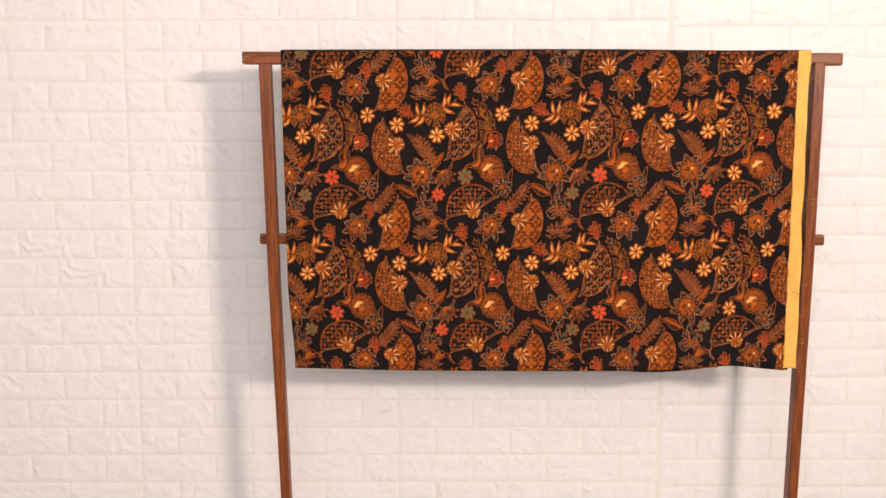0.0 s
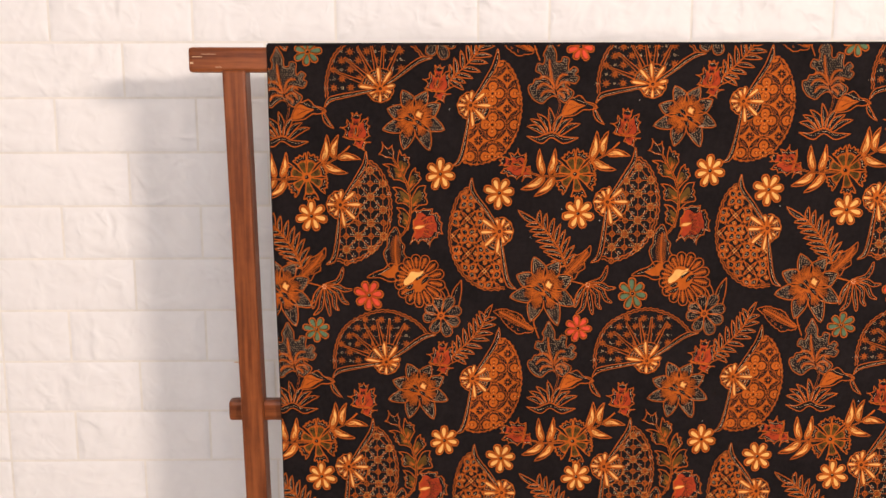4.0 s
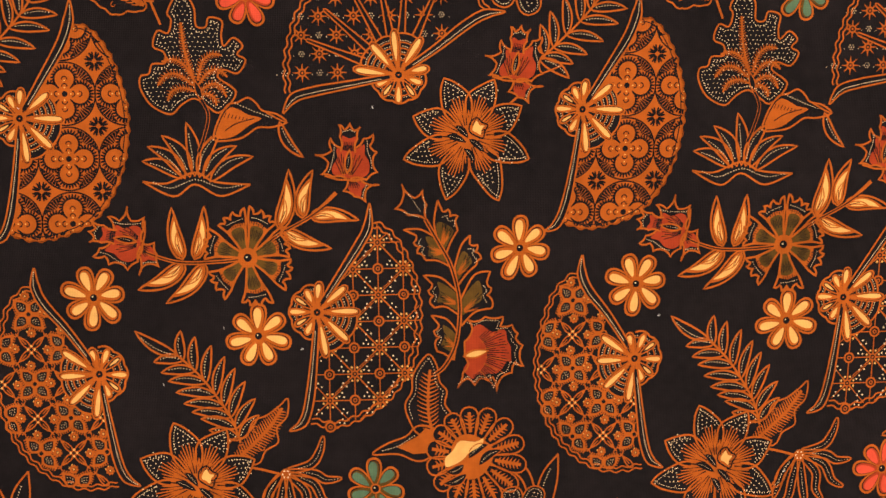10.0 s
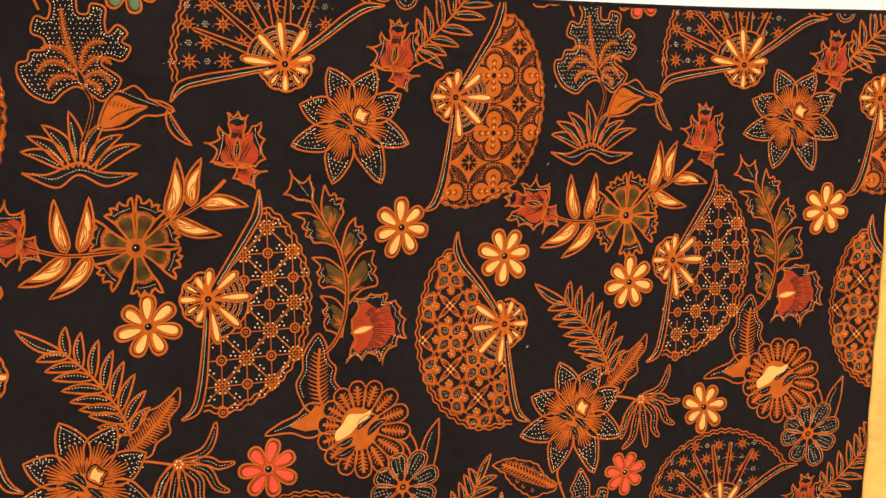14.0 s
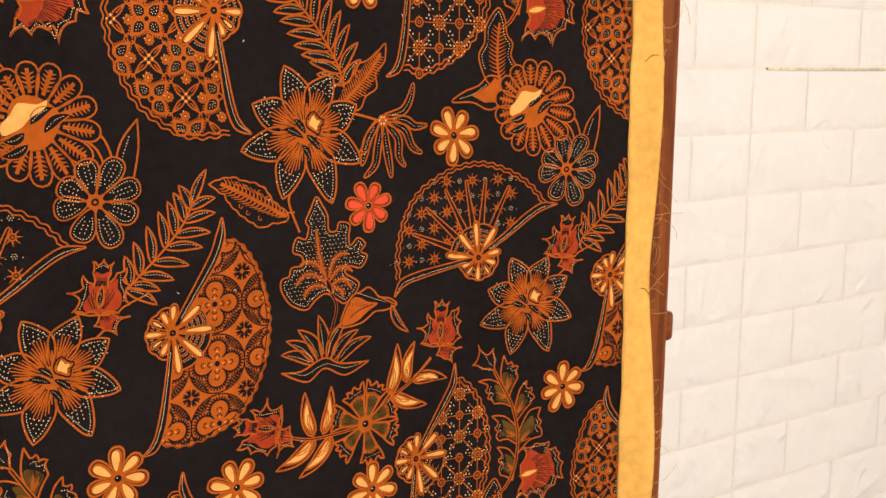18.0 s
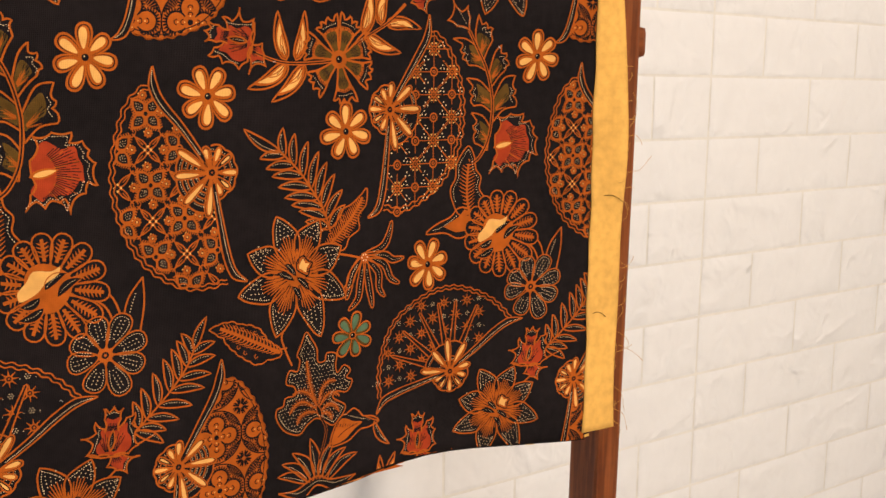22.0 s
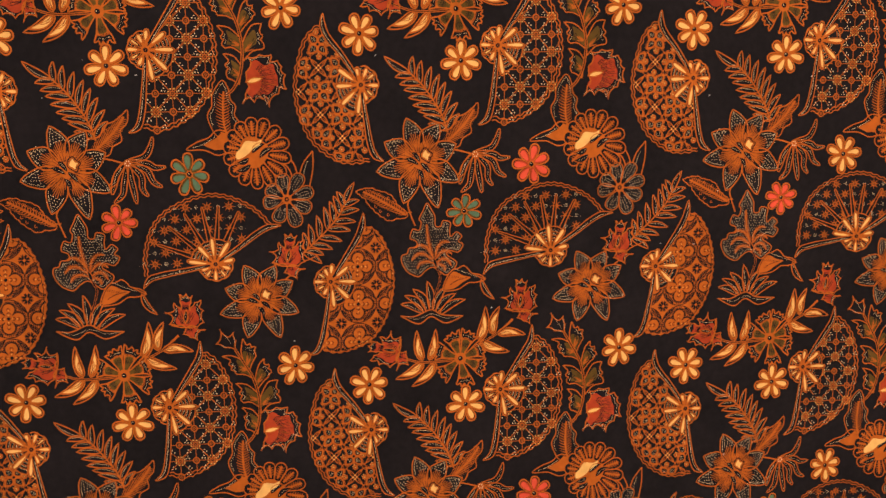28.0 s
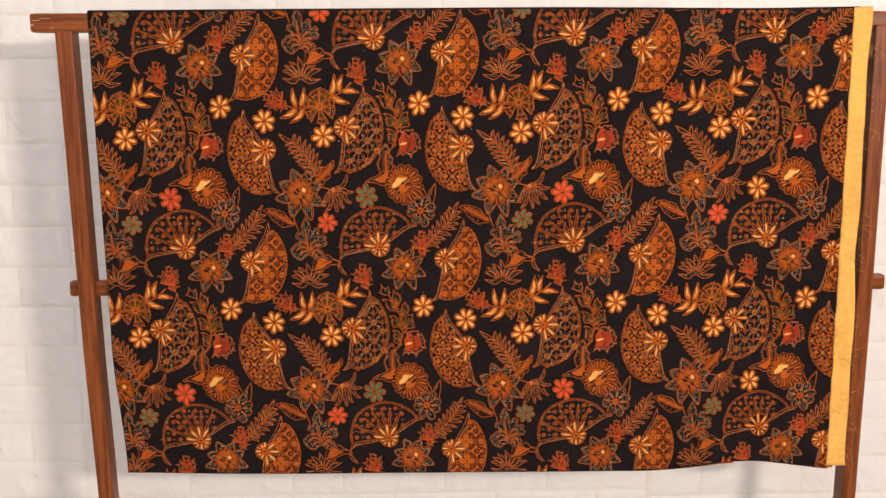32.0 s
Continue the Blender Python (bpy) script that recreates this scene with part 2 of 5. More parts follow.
def bowed(pts, k=0.13, closed=False, n=4):
    """Straight runs bent inwards between their corners, as a torn or scalloped rim."""
    p = [Vector(q) for q in pts]
    mid = sum(p, Vector((0, 0))) / len(p)
    out = []
    for a, b in zip(p, p[1:] + p[:1] if closed else p[1:]):
        d = b - a
        side = Vector((d.y, -d.x))
        if side.dot(mid - (a + b) / 2) < 0:
            side = -side
        out += [a + d * (q / n) + side * (4 * k * (q / n) * (1 - q / n)) for q in range(n)]
    return out if closed else out + p[-1:]


class Sheet:
    """Flat coloured shapes of one motif: triangles with an ink and a layer."""

    def __init__(self):
        self.tris, self.ink, self.layer, self.lift = [], [], [], 0

    def tri(self, a, b, c, ink, layer):
        self.tris.append((a[0], a[1], b[0], b[1], c[0], c[1]))
        self.ink.append(ink)
        self.layer.append(layer + self.lift)

    def fill(self, pts, ink, layer):
        from mathutils.geometry import tessellate_polygon
        p3 = [Vector((p[0], p[1], 0)) for p in pts]
        for a, b, c in tessellate_polygon([p3]):
            self.tri(pts[a], pts[b], pts[c], ink, layer)

    def line(self, pts, w, ink=O, layer=2, closed=False, taper=None):
        m = len(pts)
        if m < 2:
            return
        w *= 0.67 if ink == O else 1.0
        half = [0.5 * w * (taper(i / (m - 1)) if taper else 1.0) for i in range(m)]
        l, r = shifted(pts, half, closed), shifted(pts, [-h for h in half], closed)
        for i in range(m if closed else m - 1):
            j = (i + 1) % m
            self.tri(l[i], l[j], r[j], ink, layer)
            self.tri(l[i], r[j], r[i], ink, layer)

    def dot(self, p, r, ink=D_, layer=5, n=6):
        ring = [polar(p[0], p[1], 360 * k / n, r) for k in range(n)]
        for k in range(1, n - 1):
            self.tri(ring[0], ring[k], ring[k + 1], ink, layer)

    def dots(self, pts, step=5.6, r=1.5, ink=D_, layer=5):
        step, r = step * 0.84, r * 0.72
        for p in resample(pts, step):
            self.dot(p, r, ink, layer, 5)

    def ring(self, x, y, r, w, ink=O, layer=3, n=14):
        self.line([polar(x, y, 360 * k / n, r) for k in range(n)], w, ink, layer, True)


LW = 4.9     # width of the drawn outline


def leaf_shape(base, tip, width, bend=0.0, fat=0.85, n=12):
    base, tip = Vector(base), Vector(tip)
    d = tip - base
    side = Vector((d.y, -d.x)).normalized()
    mid = [base + d * t + side * (bend * math.sin(math.pi * t)) for t in (k / n for k in range(n + 1))]
    half = [width * 0.5 * math.sin(math.pi * (k / n) ** fat) ** 0.85 for k in range(n + 1)]
    l, r = shifted(mid, half), shifted(mid, [-h for h in half])
    return l + r[-2:0:-1], mid, l, r


def leaf(s, base, tip, width, bend=0.0, ink=K, dots=1, w=LW, layer=1, fat=0.85):
    """A pointed leaf: dark inside, rust outline, a dotted line along one edge."""
    o, mid, l, r = leaf_shape(base, tip, width, bend, fat)
    s.fill(o, ink, layer)
    s.line(o, w, O, layer + 1, True)
    if dots:
        e = shifted(mid, [dots * width * 0.16 * math.sin(math.pi * k / (len(mid) - 1)) for k in range(len(mid))])
        s.dots(e[2:-2], 6.0, 1.45)


def cream_leaf(s, base, tip, width, bend=0.0):
    """A slim leaf with a drawn-out tip: rust outline, dark line, rust ground and a cream tongue split by a loop."""
    b, t = Vector(base), Vector(tip)
    o, mid, _, _ = leaf_shape(b, b.lerp(t, 1.06), width * 0.94, bend, 0.62, 14)
    s.fill(o, K, 1)
    s.line(o, 5.2, O, 2, True)
    s.fill(leaf_shape(b.lerp(t, 0.03), b.lerp(t, 0.90), width * 0.70, bend, 0.66)[0], O, 2)
    o2, m2, _, _ = leaf_shape(b.lerp(t, 0.10), b.lerp(t, 0.80), width * 0.46, bend, 0.70)
    s.fill(o2, C_, 3)
    loop = leaf_shape(b.lerp(t, 0.06), b.lerp(t, 0.56), width * 0.20, bend * 0.8, 0.9, 8)[0]
    s.line(loop, 2.9, O, 4, True)
    s.line(m2[:5], 1.2, K, 5)


def teardrop(x, y, deg, r0, r1, w, n=10):
    """A petal from radius r0 to r1, broad and round at its outer end."""
    pts = []
    for k in range(-n, n + 1):
        a = math.pi * k / n
        t = 0.5 + 0.5 * math.cos(a)
        rr = r0 + (r1 - r0) * t
        hw = 0.5 * w * math.sin(abs(a)) ** 0.9 * (0.38 + 0.62 * t) * 1.25
        pts.append(Vector((rr, math.copysign(hw, a))))
    return turned(pts[:-1], x, y, deg)


def daisy_petal(s, x, y, r, ink, a, k, rot):
    """One petal: rust edge, dark line, rust ground and a lighter tongue to one side."""
    rk = r * (1 + 0.05 * math.sin(k * 2.3 + rot))
    s.fill(teardrop(x, y, a, 4, rk, r * 0.565), O, 1)
    s.fill(teardrop(x, y, a, 6, rk - 4.2, r * 0.425), K, 2)
    s.fill(teardrop(x, y, a, 5, rk - 6.2, r * 0.365), {C_: O, P_: R_, G_: V_}[ink], 3)
    off = polar(0, 0, a - 90, 1.9)
    s.fill(teardrop(x + off.x, y + off.y, a, r * 0.24, rk - (9.0 if ink == C_ else 7.5), r * (0.262 if ink == C_ else 0.31)), ink, 4)


def print_daisy(name, x, y, r, ink, rot, i, j, n=7):
    """A seven-petalled daisy on the cloth: its eye, and each petal as a piece of its own."""
    s = Sheet()
    s.dot((x, y), 9.0, O, 5, 10)
    s.dot((x, y), 6.2, K, 6, 9)
    s.dot((x - 1.5, y - 1.5), 1.3, D_, 7, 5)
    eye = print_motif(name, s, i, j)
    for k in range(n):
        s = Sheet()
        daisy_petal(s, x, y, r, ink, rot + 360 * k / n, k, rot)
        if eye:
            print_motif("petal", s, i, j, eye)
        else:
            print_motif("cut_petal", s, i, j)


def star_flower(s, x, y, rot=0.0, sc=1.0):
    """The large eight-pointed blossom with combed petals and dotted tips."""
    angs = (-112, -72, -26, 17, 56, 111, 158, 202)
    reach = (112, 106, 106, 118, 126, 112, 118, 106)
    bend = (-5, 5, -4, 3, 6, -6, 4, -3)
    for a, r, bd in zip(angs, reach, bend):
        a, r = a + rot, r * sc
        shape = turned([(30 * sc, -15 * sc), (50 * sc, -25 * sc), (70 * sc, -26 * sc), (r * 0.86, -14 * sc + bd), (r, bd * 1.6), (r * 0.88, 12 * sc + bd), (72 * sc, 24 * sc), (50 * sc, 24 * sc), (30 * sc, 15 * sc)], x, y, a)
        o = spline(shape[:5], False, 4)[:-1] + spline(shape[4:], False, 4)
        s.fill(o, K, 1)
        s.line(o, LW, O, 4)
        inner = shifted(o, -6.5)
        s.dots([p for p in inner if (p - Vector((x, y))).length > 66 * sc], 5.6, 1.4)
        for row, rr in enumerate((72, 79, 86, 93)):
            for q in range(-2 + row // 2, 3 - row // 2):
                s.dot(polar(x, y, a + q * 6.0 + row * 1.5 + bd * 0.5, rr * sc), 1.15, D_, 5, 5)
        for q in range(-4, 5):
            d = a + q * 5.0
            s.line([polar(x, y, d * 0.6 + a * 0.4, 24 * sc), polar(x, y, d, (70 - 1.5 * q * q + 4 * (q % 2)) * sc)], 6.0 * sc, O, 3, taper=lambda t: 1 - 0.6 * t)
        for q in (-1.5, 0.5, 2.0):
            s.line([polar(x, y, a + q * 6, 20 * sc), polar(x, y, a + q * 6.5, 44 * sc)], 2.0, K, 4, taper=lambda t: 1 - 0.7 * t)
    s.dot((x, y), 33 * sc, O, 3, 24)
    for u, v, way, ln in ((-11, -8, 42, 32), (-20, 4, 19, 38), (17, 16, 38, 37), (6, 33, 52, 31)):
        c = turned([(u * sc, v * sc)], x, y, rot)[0]
        o, mid, _, _ = leaf_shape(polar(c.x, c.y, way + 180 + rot, ln * 0.5), polar(c.x, c.y, way + rot, ln * 0.5), 11.5, 2)
        s.fill(o, K, 6)
        s.dots(mid[2:-2], 4.6, 1.0, D_, 7)
    blob = spline(turned([(0, -13), (6, -5), (15, -4), (10, 4), (9, 13), (0, 8), (-7, 5), (-6, -4)], x + 14 * sc, y - 15 * sc, rot, 0.92 * sc), True, 4)
    rimmed = spline(turned([(0, -19), (11, -10), (22, -5), (17, 6), (14, 19), (-2, 14), (-13, 6), (-12, -10)], x + 14 * sc, y - 15 * sc, rot, 0.92 * sc), True, 4)
    s.line(rimmed, 2.6, K, 6, True)
    s.fill(blob, C_, 7)


def tulip(s, x, y, deg=0.0, sc=1.0, flip=1, ink=R_):
    """A ragged tulip: crown, two torn wings and a cup."""
    T = lambda pts: turned(pts, x, y, deg, sc, flip)
    crown = T([(-14, -22), (-17, -48), (-20, -70), (-10, -61), (0, -74), (9, -61), (19, -69), (15, -46), (13, -22)])
    wing = T([(12, -30), (26, -48), (43, -57), (38, -36), (52, -26), (45, -8), (55, 10), (36, 26), (6, 26)])
    wing2 = T([(-14, -28), (-34, -44), (-30, -22), (-60, -12), (-35, 0), (-47, 23), (-24, 25), (0, 26)])
    cup = T([(2, 27), (24, 26), (60, 32), (37, 42), (38, 66), (16, 57), (-5, 49), (2, 27)])
    for o in (crown, wing, wing2, cup):
        o = bowed(o)
        s.fill(o, K, 1)
        s.line(o, LW, O, 4)
    s.dots(T([(-12, -57), (0, -62), (12, -57)]), 5.0, 1.3, D_, 5)
    s.dots(T([(33, -44), (34, -28), (42, -12), (44, 6)]), 5.0, 1.3, D_, 5)
    s.dots(T([(-26, -32), (-26, -16), (-30, 6), (-34, 18)]), 5.0, 1.3, D_, 5)
    s.dots(T([(36, 36), (32, 46), (30, 58)]), 5.0, 1.3, D_, 5)
    s.fill(spline(T([(-13, -50), (0, -46), (13, -50), (13, -28), (28, -38), (30, -20), (39, -6), (38, 14), (20, 24), (-20, 23), (-28, 8), (-20, -8), (-22, -26), (-13, -28)]), True, 3), ink, 2)
    s.fill(spline(T([(0, 28), (22, 29), (36, 34), (28, 44), (27, 56), (8, 50)]), True, 3), ink, 2)
    for q in range(-6, 7):
        if abs(q) > 1:
            s.line(T([(q * 1.6, 18), (q * 3.2, 2), (q * 4.3, -12 - 6 * (q % 2))]), 1.5, K, 3)
        s.line(T([(q * 1.7, -24), (q * 1.5, -34 - 6 * (q % 2))]), 1.3, K, 3)
        s.line(T([(8 + q * 1.6, 30), (11 + q * 2.2, 38 + 4 * (q % 2))]), 1.3, K, 3)
    for q in (-9, -5, 5, 9):
        s.line(T([(q * 0.8, 20), (q * 1.9, 0), (q * 2.2, -20)]), 2.6, O, 3, taper=lambda t: 1 - 0.7 * t)
    s.fill(leaf_shape(T([(0, 18)])[0], T([(2, -28)])[0], 15 * sc)[0], O, 4)
    s.fill(leaf_shape(T([(0, 12)])[0], T([(2, -22)])[0], 8.5 * sc)[0], K, 5)
    s.dots(T([(0, 8), (1, -16)]), 4.5, 1.0, D_, 6)
    s.line(T([(-40, 24), (-16, 29), (8, 28), (36, 24)]), 5, O, 4)


def gear_flower(s, x, y, rot=0.0, sc=1.0):
    """A wheel of seven torn cups, olive inside, dark and dotted along their rims."""
    for k, a in enumerate((-110, -70, -23, 24, 78, 138, 200)):
        f, g = (1 if k % 3 else -1), 1 + 0.05 * math.sin(k * 2.1)
        T = lambda pts: turned([(px * g, py * f) for px, py in pts], x, y, a + rot, sc)
        rag = T([(80, -25), (70, -14), (80, -4), (69, 4), (76, 15), (66, 16), (68, 27)])
        lo, hi = spline(T([(8, -4), (30, -9), (48, -15), (62, -21), (80, -25)]), False, 4), spline(T([(68, 27), (54, 18), (44, 14), (28, 9), (8, 4)]), False, 4)
        o = lo[:-1] + bowed(rag, 0.16) + hi[1:]
        s.fill(o, K, 1)
        s.fill(T([(6, -4), (30, -8), (46, -13), (57, -16), (60, 0), (54, 16), (44, 12), (28, 8), (6, 4)]), O, 2)
        s.line(o, 5.6, O, 4, True)
        s.fill(spline(T([(16, -4), (32, -9), (49, -11), (53, 0), (49, 11), (32, 9), (16, 4)]), True, 3), V_, 3)
        for q in range(-3, 4):
            s.line(T([(30 + 4 * (q % 2), q * 2.4), (48 - 3 * (q % 2), q * 3.2)]), 1.2, K, 4)
            s.line(T([(53 + 2 * (q % 2), q * 4.0), (60, q * 4.4)]), 1.5, K, 4)
        s.dots(T([(64, -15), (64.5, -4), (64, 6), (62, 16)]), 4.8, 1.2)
    s.dot((x, y), 17 * sc, O, 5, 16)
    s.dot((x, y), 7 * sc, K, 6, 10)
    s.dot((x - 1.5, y - 1), 1.5, D_, 7, 5)


def fern(s, ctrl, count, length, wide, first=0.08, spread=46, last=58, top=True, w=LW):
    """A curved stem with leaflets in pairs, each outlined and dotted."""
    mid = spline(ctrl, False, 10)
    m = len(mid) - 1
    for k in range(count):
        t = first + (0.93 - first) * k / (count - 1)
        i = min(int(t * m), m - 1)
        d = mid[i + 1] - mid[i]
        a = math.degrees(math.atan2(d.y, d.x))
        ln = length * (0.72 + 0.42 * math.sin(math.pi * min(1, t * 0.9 + 0.08)))
        for side in (-1, 1):
            aa = a + side * (spread + (last - spread) * (1 - t))
            b = mid[i]
            tip = polar(b.x, b.y, aa, ln)
            leaf(s, b, tip, wide, side * 4, K, side, w)
    if top:
        d = mid[-1] - mid[-4]
        leaf(s, mid[-1], mid[-1] + d.normalized() * length * 1.15, wide, 3, K, 1, w)
    s.line(mid, 5.5, O, 3)


def plume(s, mid, half, tick=5.0, ink=O, layer=2, slant=0.75, w=3.2):
    """A feather of short strokes on both sides of a line."""
    pts = resample(mid, tick)
    m = len(pts)
    for i in range(1, m - 1):
        d = (pts[i + 1] - pts[i - 1]).normalized()
        nrm = Vector((d.y, -d.x))
        h = half * math.sin(math.pi * (0.12 + 0.8 * i / m)) ** 0.7
        for side in (-1, 1):
            s.line([pts[i], pts[i] + nrm * side * h * 0.6 + d * h * 0.25, pts[i] + nrm * side * h + d * h * slant], w, ink, layer, taper=lambda t: 1 - 0.75 * t)
    s.line(mid, w * 1.5, ink, layer)


def curl(s, x, y, r, deg, flip=1, w=3.0, layer=3):
    s.line([polar(x, y, deg + flip * 34 * k, r * (1 - k / 11)) for k in range(9)], w, O, layer)


def sword(s, ctrl, width, side=1):
    """A fan's outer guard: a long curved blade with a dotted line."""
    mid = spline(ctrl, False, 10)
    m = len(mid) - 1
    half = [0.5 * width * min(1.0, 0.55 + i / m) * min(1.0, (1 - i / m) * 4.2) + 0.2 for i in range(m + 1)]
    l, r = shifted(mid, half), shifted(mid, [-h for h in half])
    s.fill(l + r[::-1], K, 9)
    s.line(l, 4.4, O, 10)
    s.line(r, 4.4, O, 10)
    s.dots(shifted(mid, [side * h * 0.25 for h in half])[3:-3], 4.2, 1.4, D_, 11)


def hub(s, x, y, long, short, skip=0):
    """The shell of teardrops round a fan's rivet; skip: the gap between long petals that the guard crosses."""
    for k in range(len(long) - 1):
        if k == skip:
            continue
        (a, ra), (b, rb) = long[k], long[k + 1]
        top = 0.93 * min(ra, rb)
        wedge = [polar(x, y, a + (b - a) * q / 10, top + 3.0 * math.sin(math.pi * q / 10)) for q in range(11)]
        s.fill([Vector((x, y))] + wedge, K, 5)
        s.line(wedge, 4.6, O, 6)
        for rr in (24, 34, 44, 54):
            if rr < top - 7:
                pts = [polar(x, y, a + (b - a) * q / 8, rr + 2.0 * math.sin(math.pi * q / 8)) for q in range(9)]
                s.line(pts, 3.6, O, 6)
                s.dots(shifted(pts, 3.6)[2:-2], 5.2, 1.35, D_, 6)
    for a, r in long:
        s.fill(teardrop(x, y, a, 4, r + 3.5, 19), O, 7)
        s.fill(teardrop(x, y, a, 6, r + 0.4, 14.5), K, 8)
        s.fill(teardrop(x, y, a, 5, r - 1.2, 12.5), O, 9)
        off = polar(0, 0, a - 90, 1.5)
        s.fill(teardrop(x + off.x, y + off.y, a, 24, r - 3.0, 8.4), C_, 10)
    a0, a1 = short[0][0] - 22, short[-1][0] + 22
    edge = [polar(x, y, a0 + (a1 - a0) * k / 40, 45 + 3.2 * abs(math.sin(k * math.pi / 8))) for k in range(41)]
    s.fill([Vector((x, y))] + edge, K, 5)
    for rr in (25, 36):
        pts = [polar(x, y, a0 + (a1 - a0) * k / 24, rr) for k in range(25)]
        s.line(pts, 3.2, O, 6)
        s.dots(shifted(pts, 3.2), 5.4, 1.2, D_, 6)
    s.line(edge, 5.0, O, 6)
    for k, (a, r) in enumerate(short):
        s.fill(teardrop(x, y, a, 8, r + 4, 14), O, 7)
        if k % 2 == 0:
            s.fill(teardrop(x, y, a, 20, r, 7.5), C_, 8)
        else:
            s.fill(teardrop(x, y, a, 14, r, 9), K, 8)
            s.fill(teardrop(x, y, a, 22, r - 2, 5), C_, 9)
    s.dot((x, y), 12, O, 11, 14)
    s.dot((x, y), 6.0, K, 12, 10)
    s.dot((x, y), 1.6, O, 13, 6)


def rim(s, arc, close, w=4.0):
    """A fan's scalloped outer border: two wavy lines."""
    pts = resample(arc, 3.0)
    wave = [1.9 * math.sin(i * 3.0 / 11.0 * math.pi) for i in range(len(pts))]
    s.line(shifted(pts, wave), w, O, 3)
    s.line(shifted(pts, [v - close for v in wave]), w, O, 3)


def clip_line(s, poly, pts, w, ink, layer):
    run = []
    for p in pts:
        if inside(poly, p):
            run.append(p)
        else:
            if len(run) > 1:
                s.line(run, w, ink, layer)
            run = []
    if len(run) > 1:
        s.line(run, w, ink, layer)


def fan_solid():
    s = Sheet()
    x, y = 305, 205
    arc = spline([(392, 50), (415, 48), (440, 66), (464, 105), (482, 158), (489, 215), (480, 282), (456, 340), (420, 382), (370, 404), (322, 411), (284, 400)])
    poly = [Vector((x, y)), Vector((345, 150)), Vector((375, 100))] + arc + [Vector((294, 330))]
    s.fill(poly, O, 1)
    keep = lambda *pts: all(inside(poly, p) for p in pts)
    for i in range(-2, 3):
        for j in range(-2, 4):
            cx, cy = 382 + 103 * i + 4 * j, 164 + 109 * j
            clip_line(s, poly, [polar(cx, cy, 6 * k, 51.5 + 1.6 * abs(math.sin(radians(6 * k)))) for k in range(61)], 2.6, K, 2)
            # feathers inside the circle, along its diagonals
            for d in (45, 135, 225, 315):
                for q in range(-4, 5):
                    a, b = polar(cx, cy, d + 6.5 * q, 51), polar(cx, cy, d + 4.8 * q, 37 + 0.55 * q * q)
                    if keep(a, b):
                        s.line([a, b], 4.9, K, 2, taper=lambda t: 1 - 0.6 * t)
                a, b = polar(cx, cy, d, 13), polar(cx, cy, d, 27)
                if keep(a, b):
                    s.line([a, b], 5.4, K, 2, taper=lambda t: 0.35 + 0.65 * t)
            # four lobes with a fringe of strokes, and hooks along their axes
            for k in range(4):
                f = polar(cx, cy, 90 * k, 25)
                for q in range(-8, 9):
                    a = 90 * k + 13.0 * q
                    p0, p1 = polar(f.x, f.y, a, 16.2), polar(f.x, f.y, a + 1.0 * q, 25.0 - 0.04 * q * q)
                    if keep(p0, p1):
                        s.line([p0, p1], 4.8, K, 2, taper=lambda t: 1 - 0.5 * t)
                for rr in (13, 25):
                    hook = polar(cx, cy, 90 * k, rr)
                    if keep(hook):
                        clip_line(s, poly, [polar(hook.x, hook.y, 90 * k - 100 + 25 * q, 4.4) for q in range(9)], 1.9, K, 3)
                        s.dot(polar(cx, cy, 90 * k, rr - 2.5), 1.5, C_, 3, 5)
            if keep((cx, cy)):
                s.dot((cx, cy), 5.2, K, 3, 9)
            ex, ey = cx + 51.5, cy - 54.5
            if keep((ex, ey)) and (Vector((ex, ey)) - Vector((x, y))).length > 95:
                for k in range(8):
                    for sg in (-1, 1):
                        tip = polar(ex, ey, 45 * k + 22.5 + 9 * sg, 16.5)
                        if keep(tip):
                            s.line([polar(ex, ey, 45 * k + 22.5, 4), tip], 5.4, K, 3, taper=lambda t: 1 - 0.5 * t)
                for k in range(4):
                    s.line([polar(ex, ey, 90 * k, 1.5), polar(ex, ey, 90 * k, 9)], 2.2, O, 4, taper=lambda t: 1 - 0.6 * t)
    rim(s, arc, 0.0)
    s.line(shifted(resample(arc, 5.0), -7), 1.8, K, 3)
    sword(s, [(312, 192), (345, 138), (378, 82), (392, 42), (395, 6)], 17, -1)
    sword(s, [(304, 222), (296, 300), (286, 365), (272, 402), (252, 414)], 14, -1)
    hub(s, x, y, ((-86, 50), (-40, 66), (2, 74), (44, 74), (82, 76)), ((118, 40), (150, 42), (182, 46), (214, 44), (244, 40)))
    return s


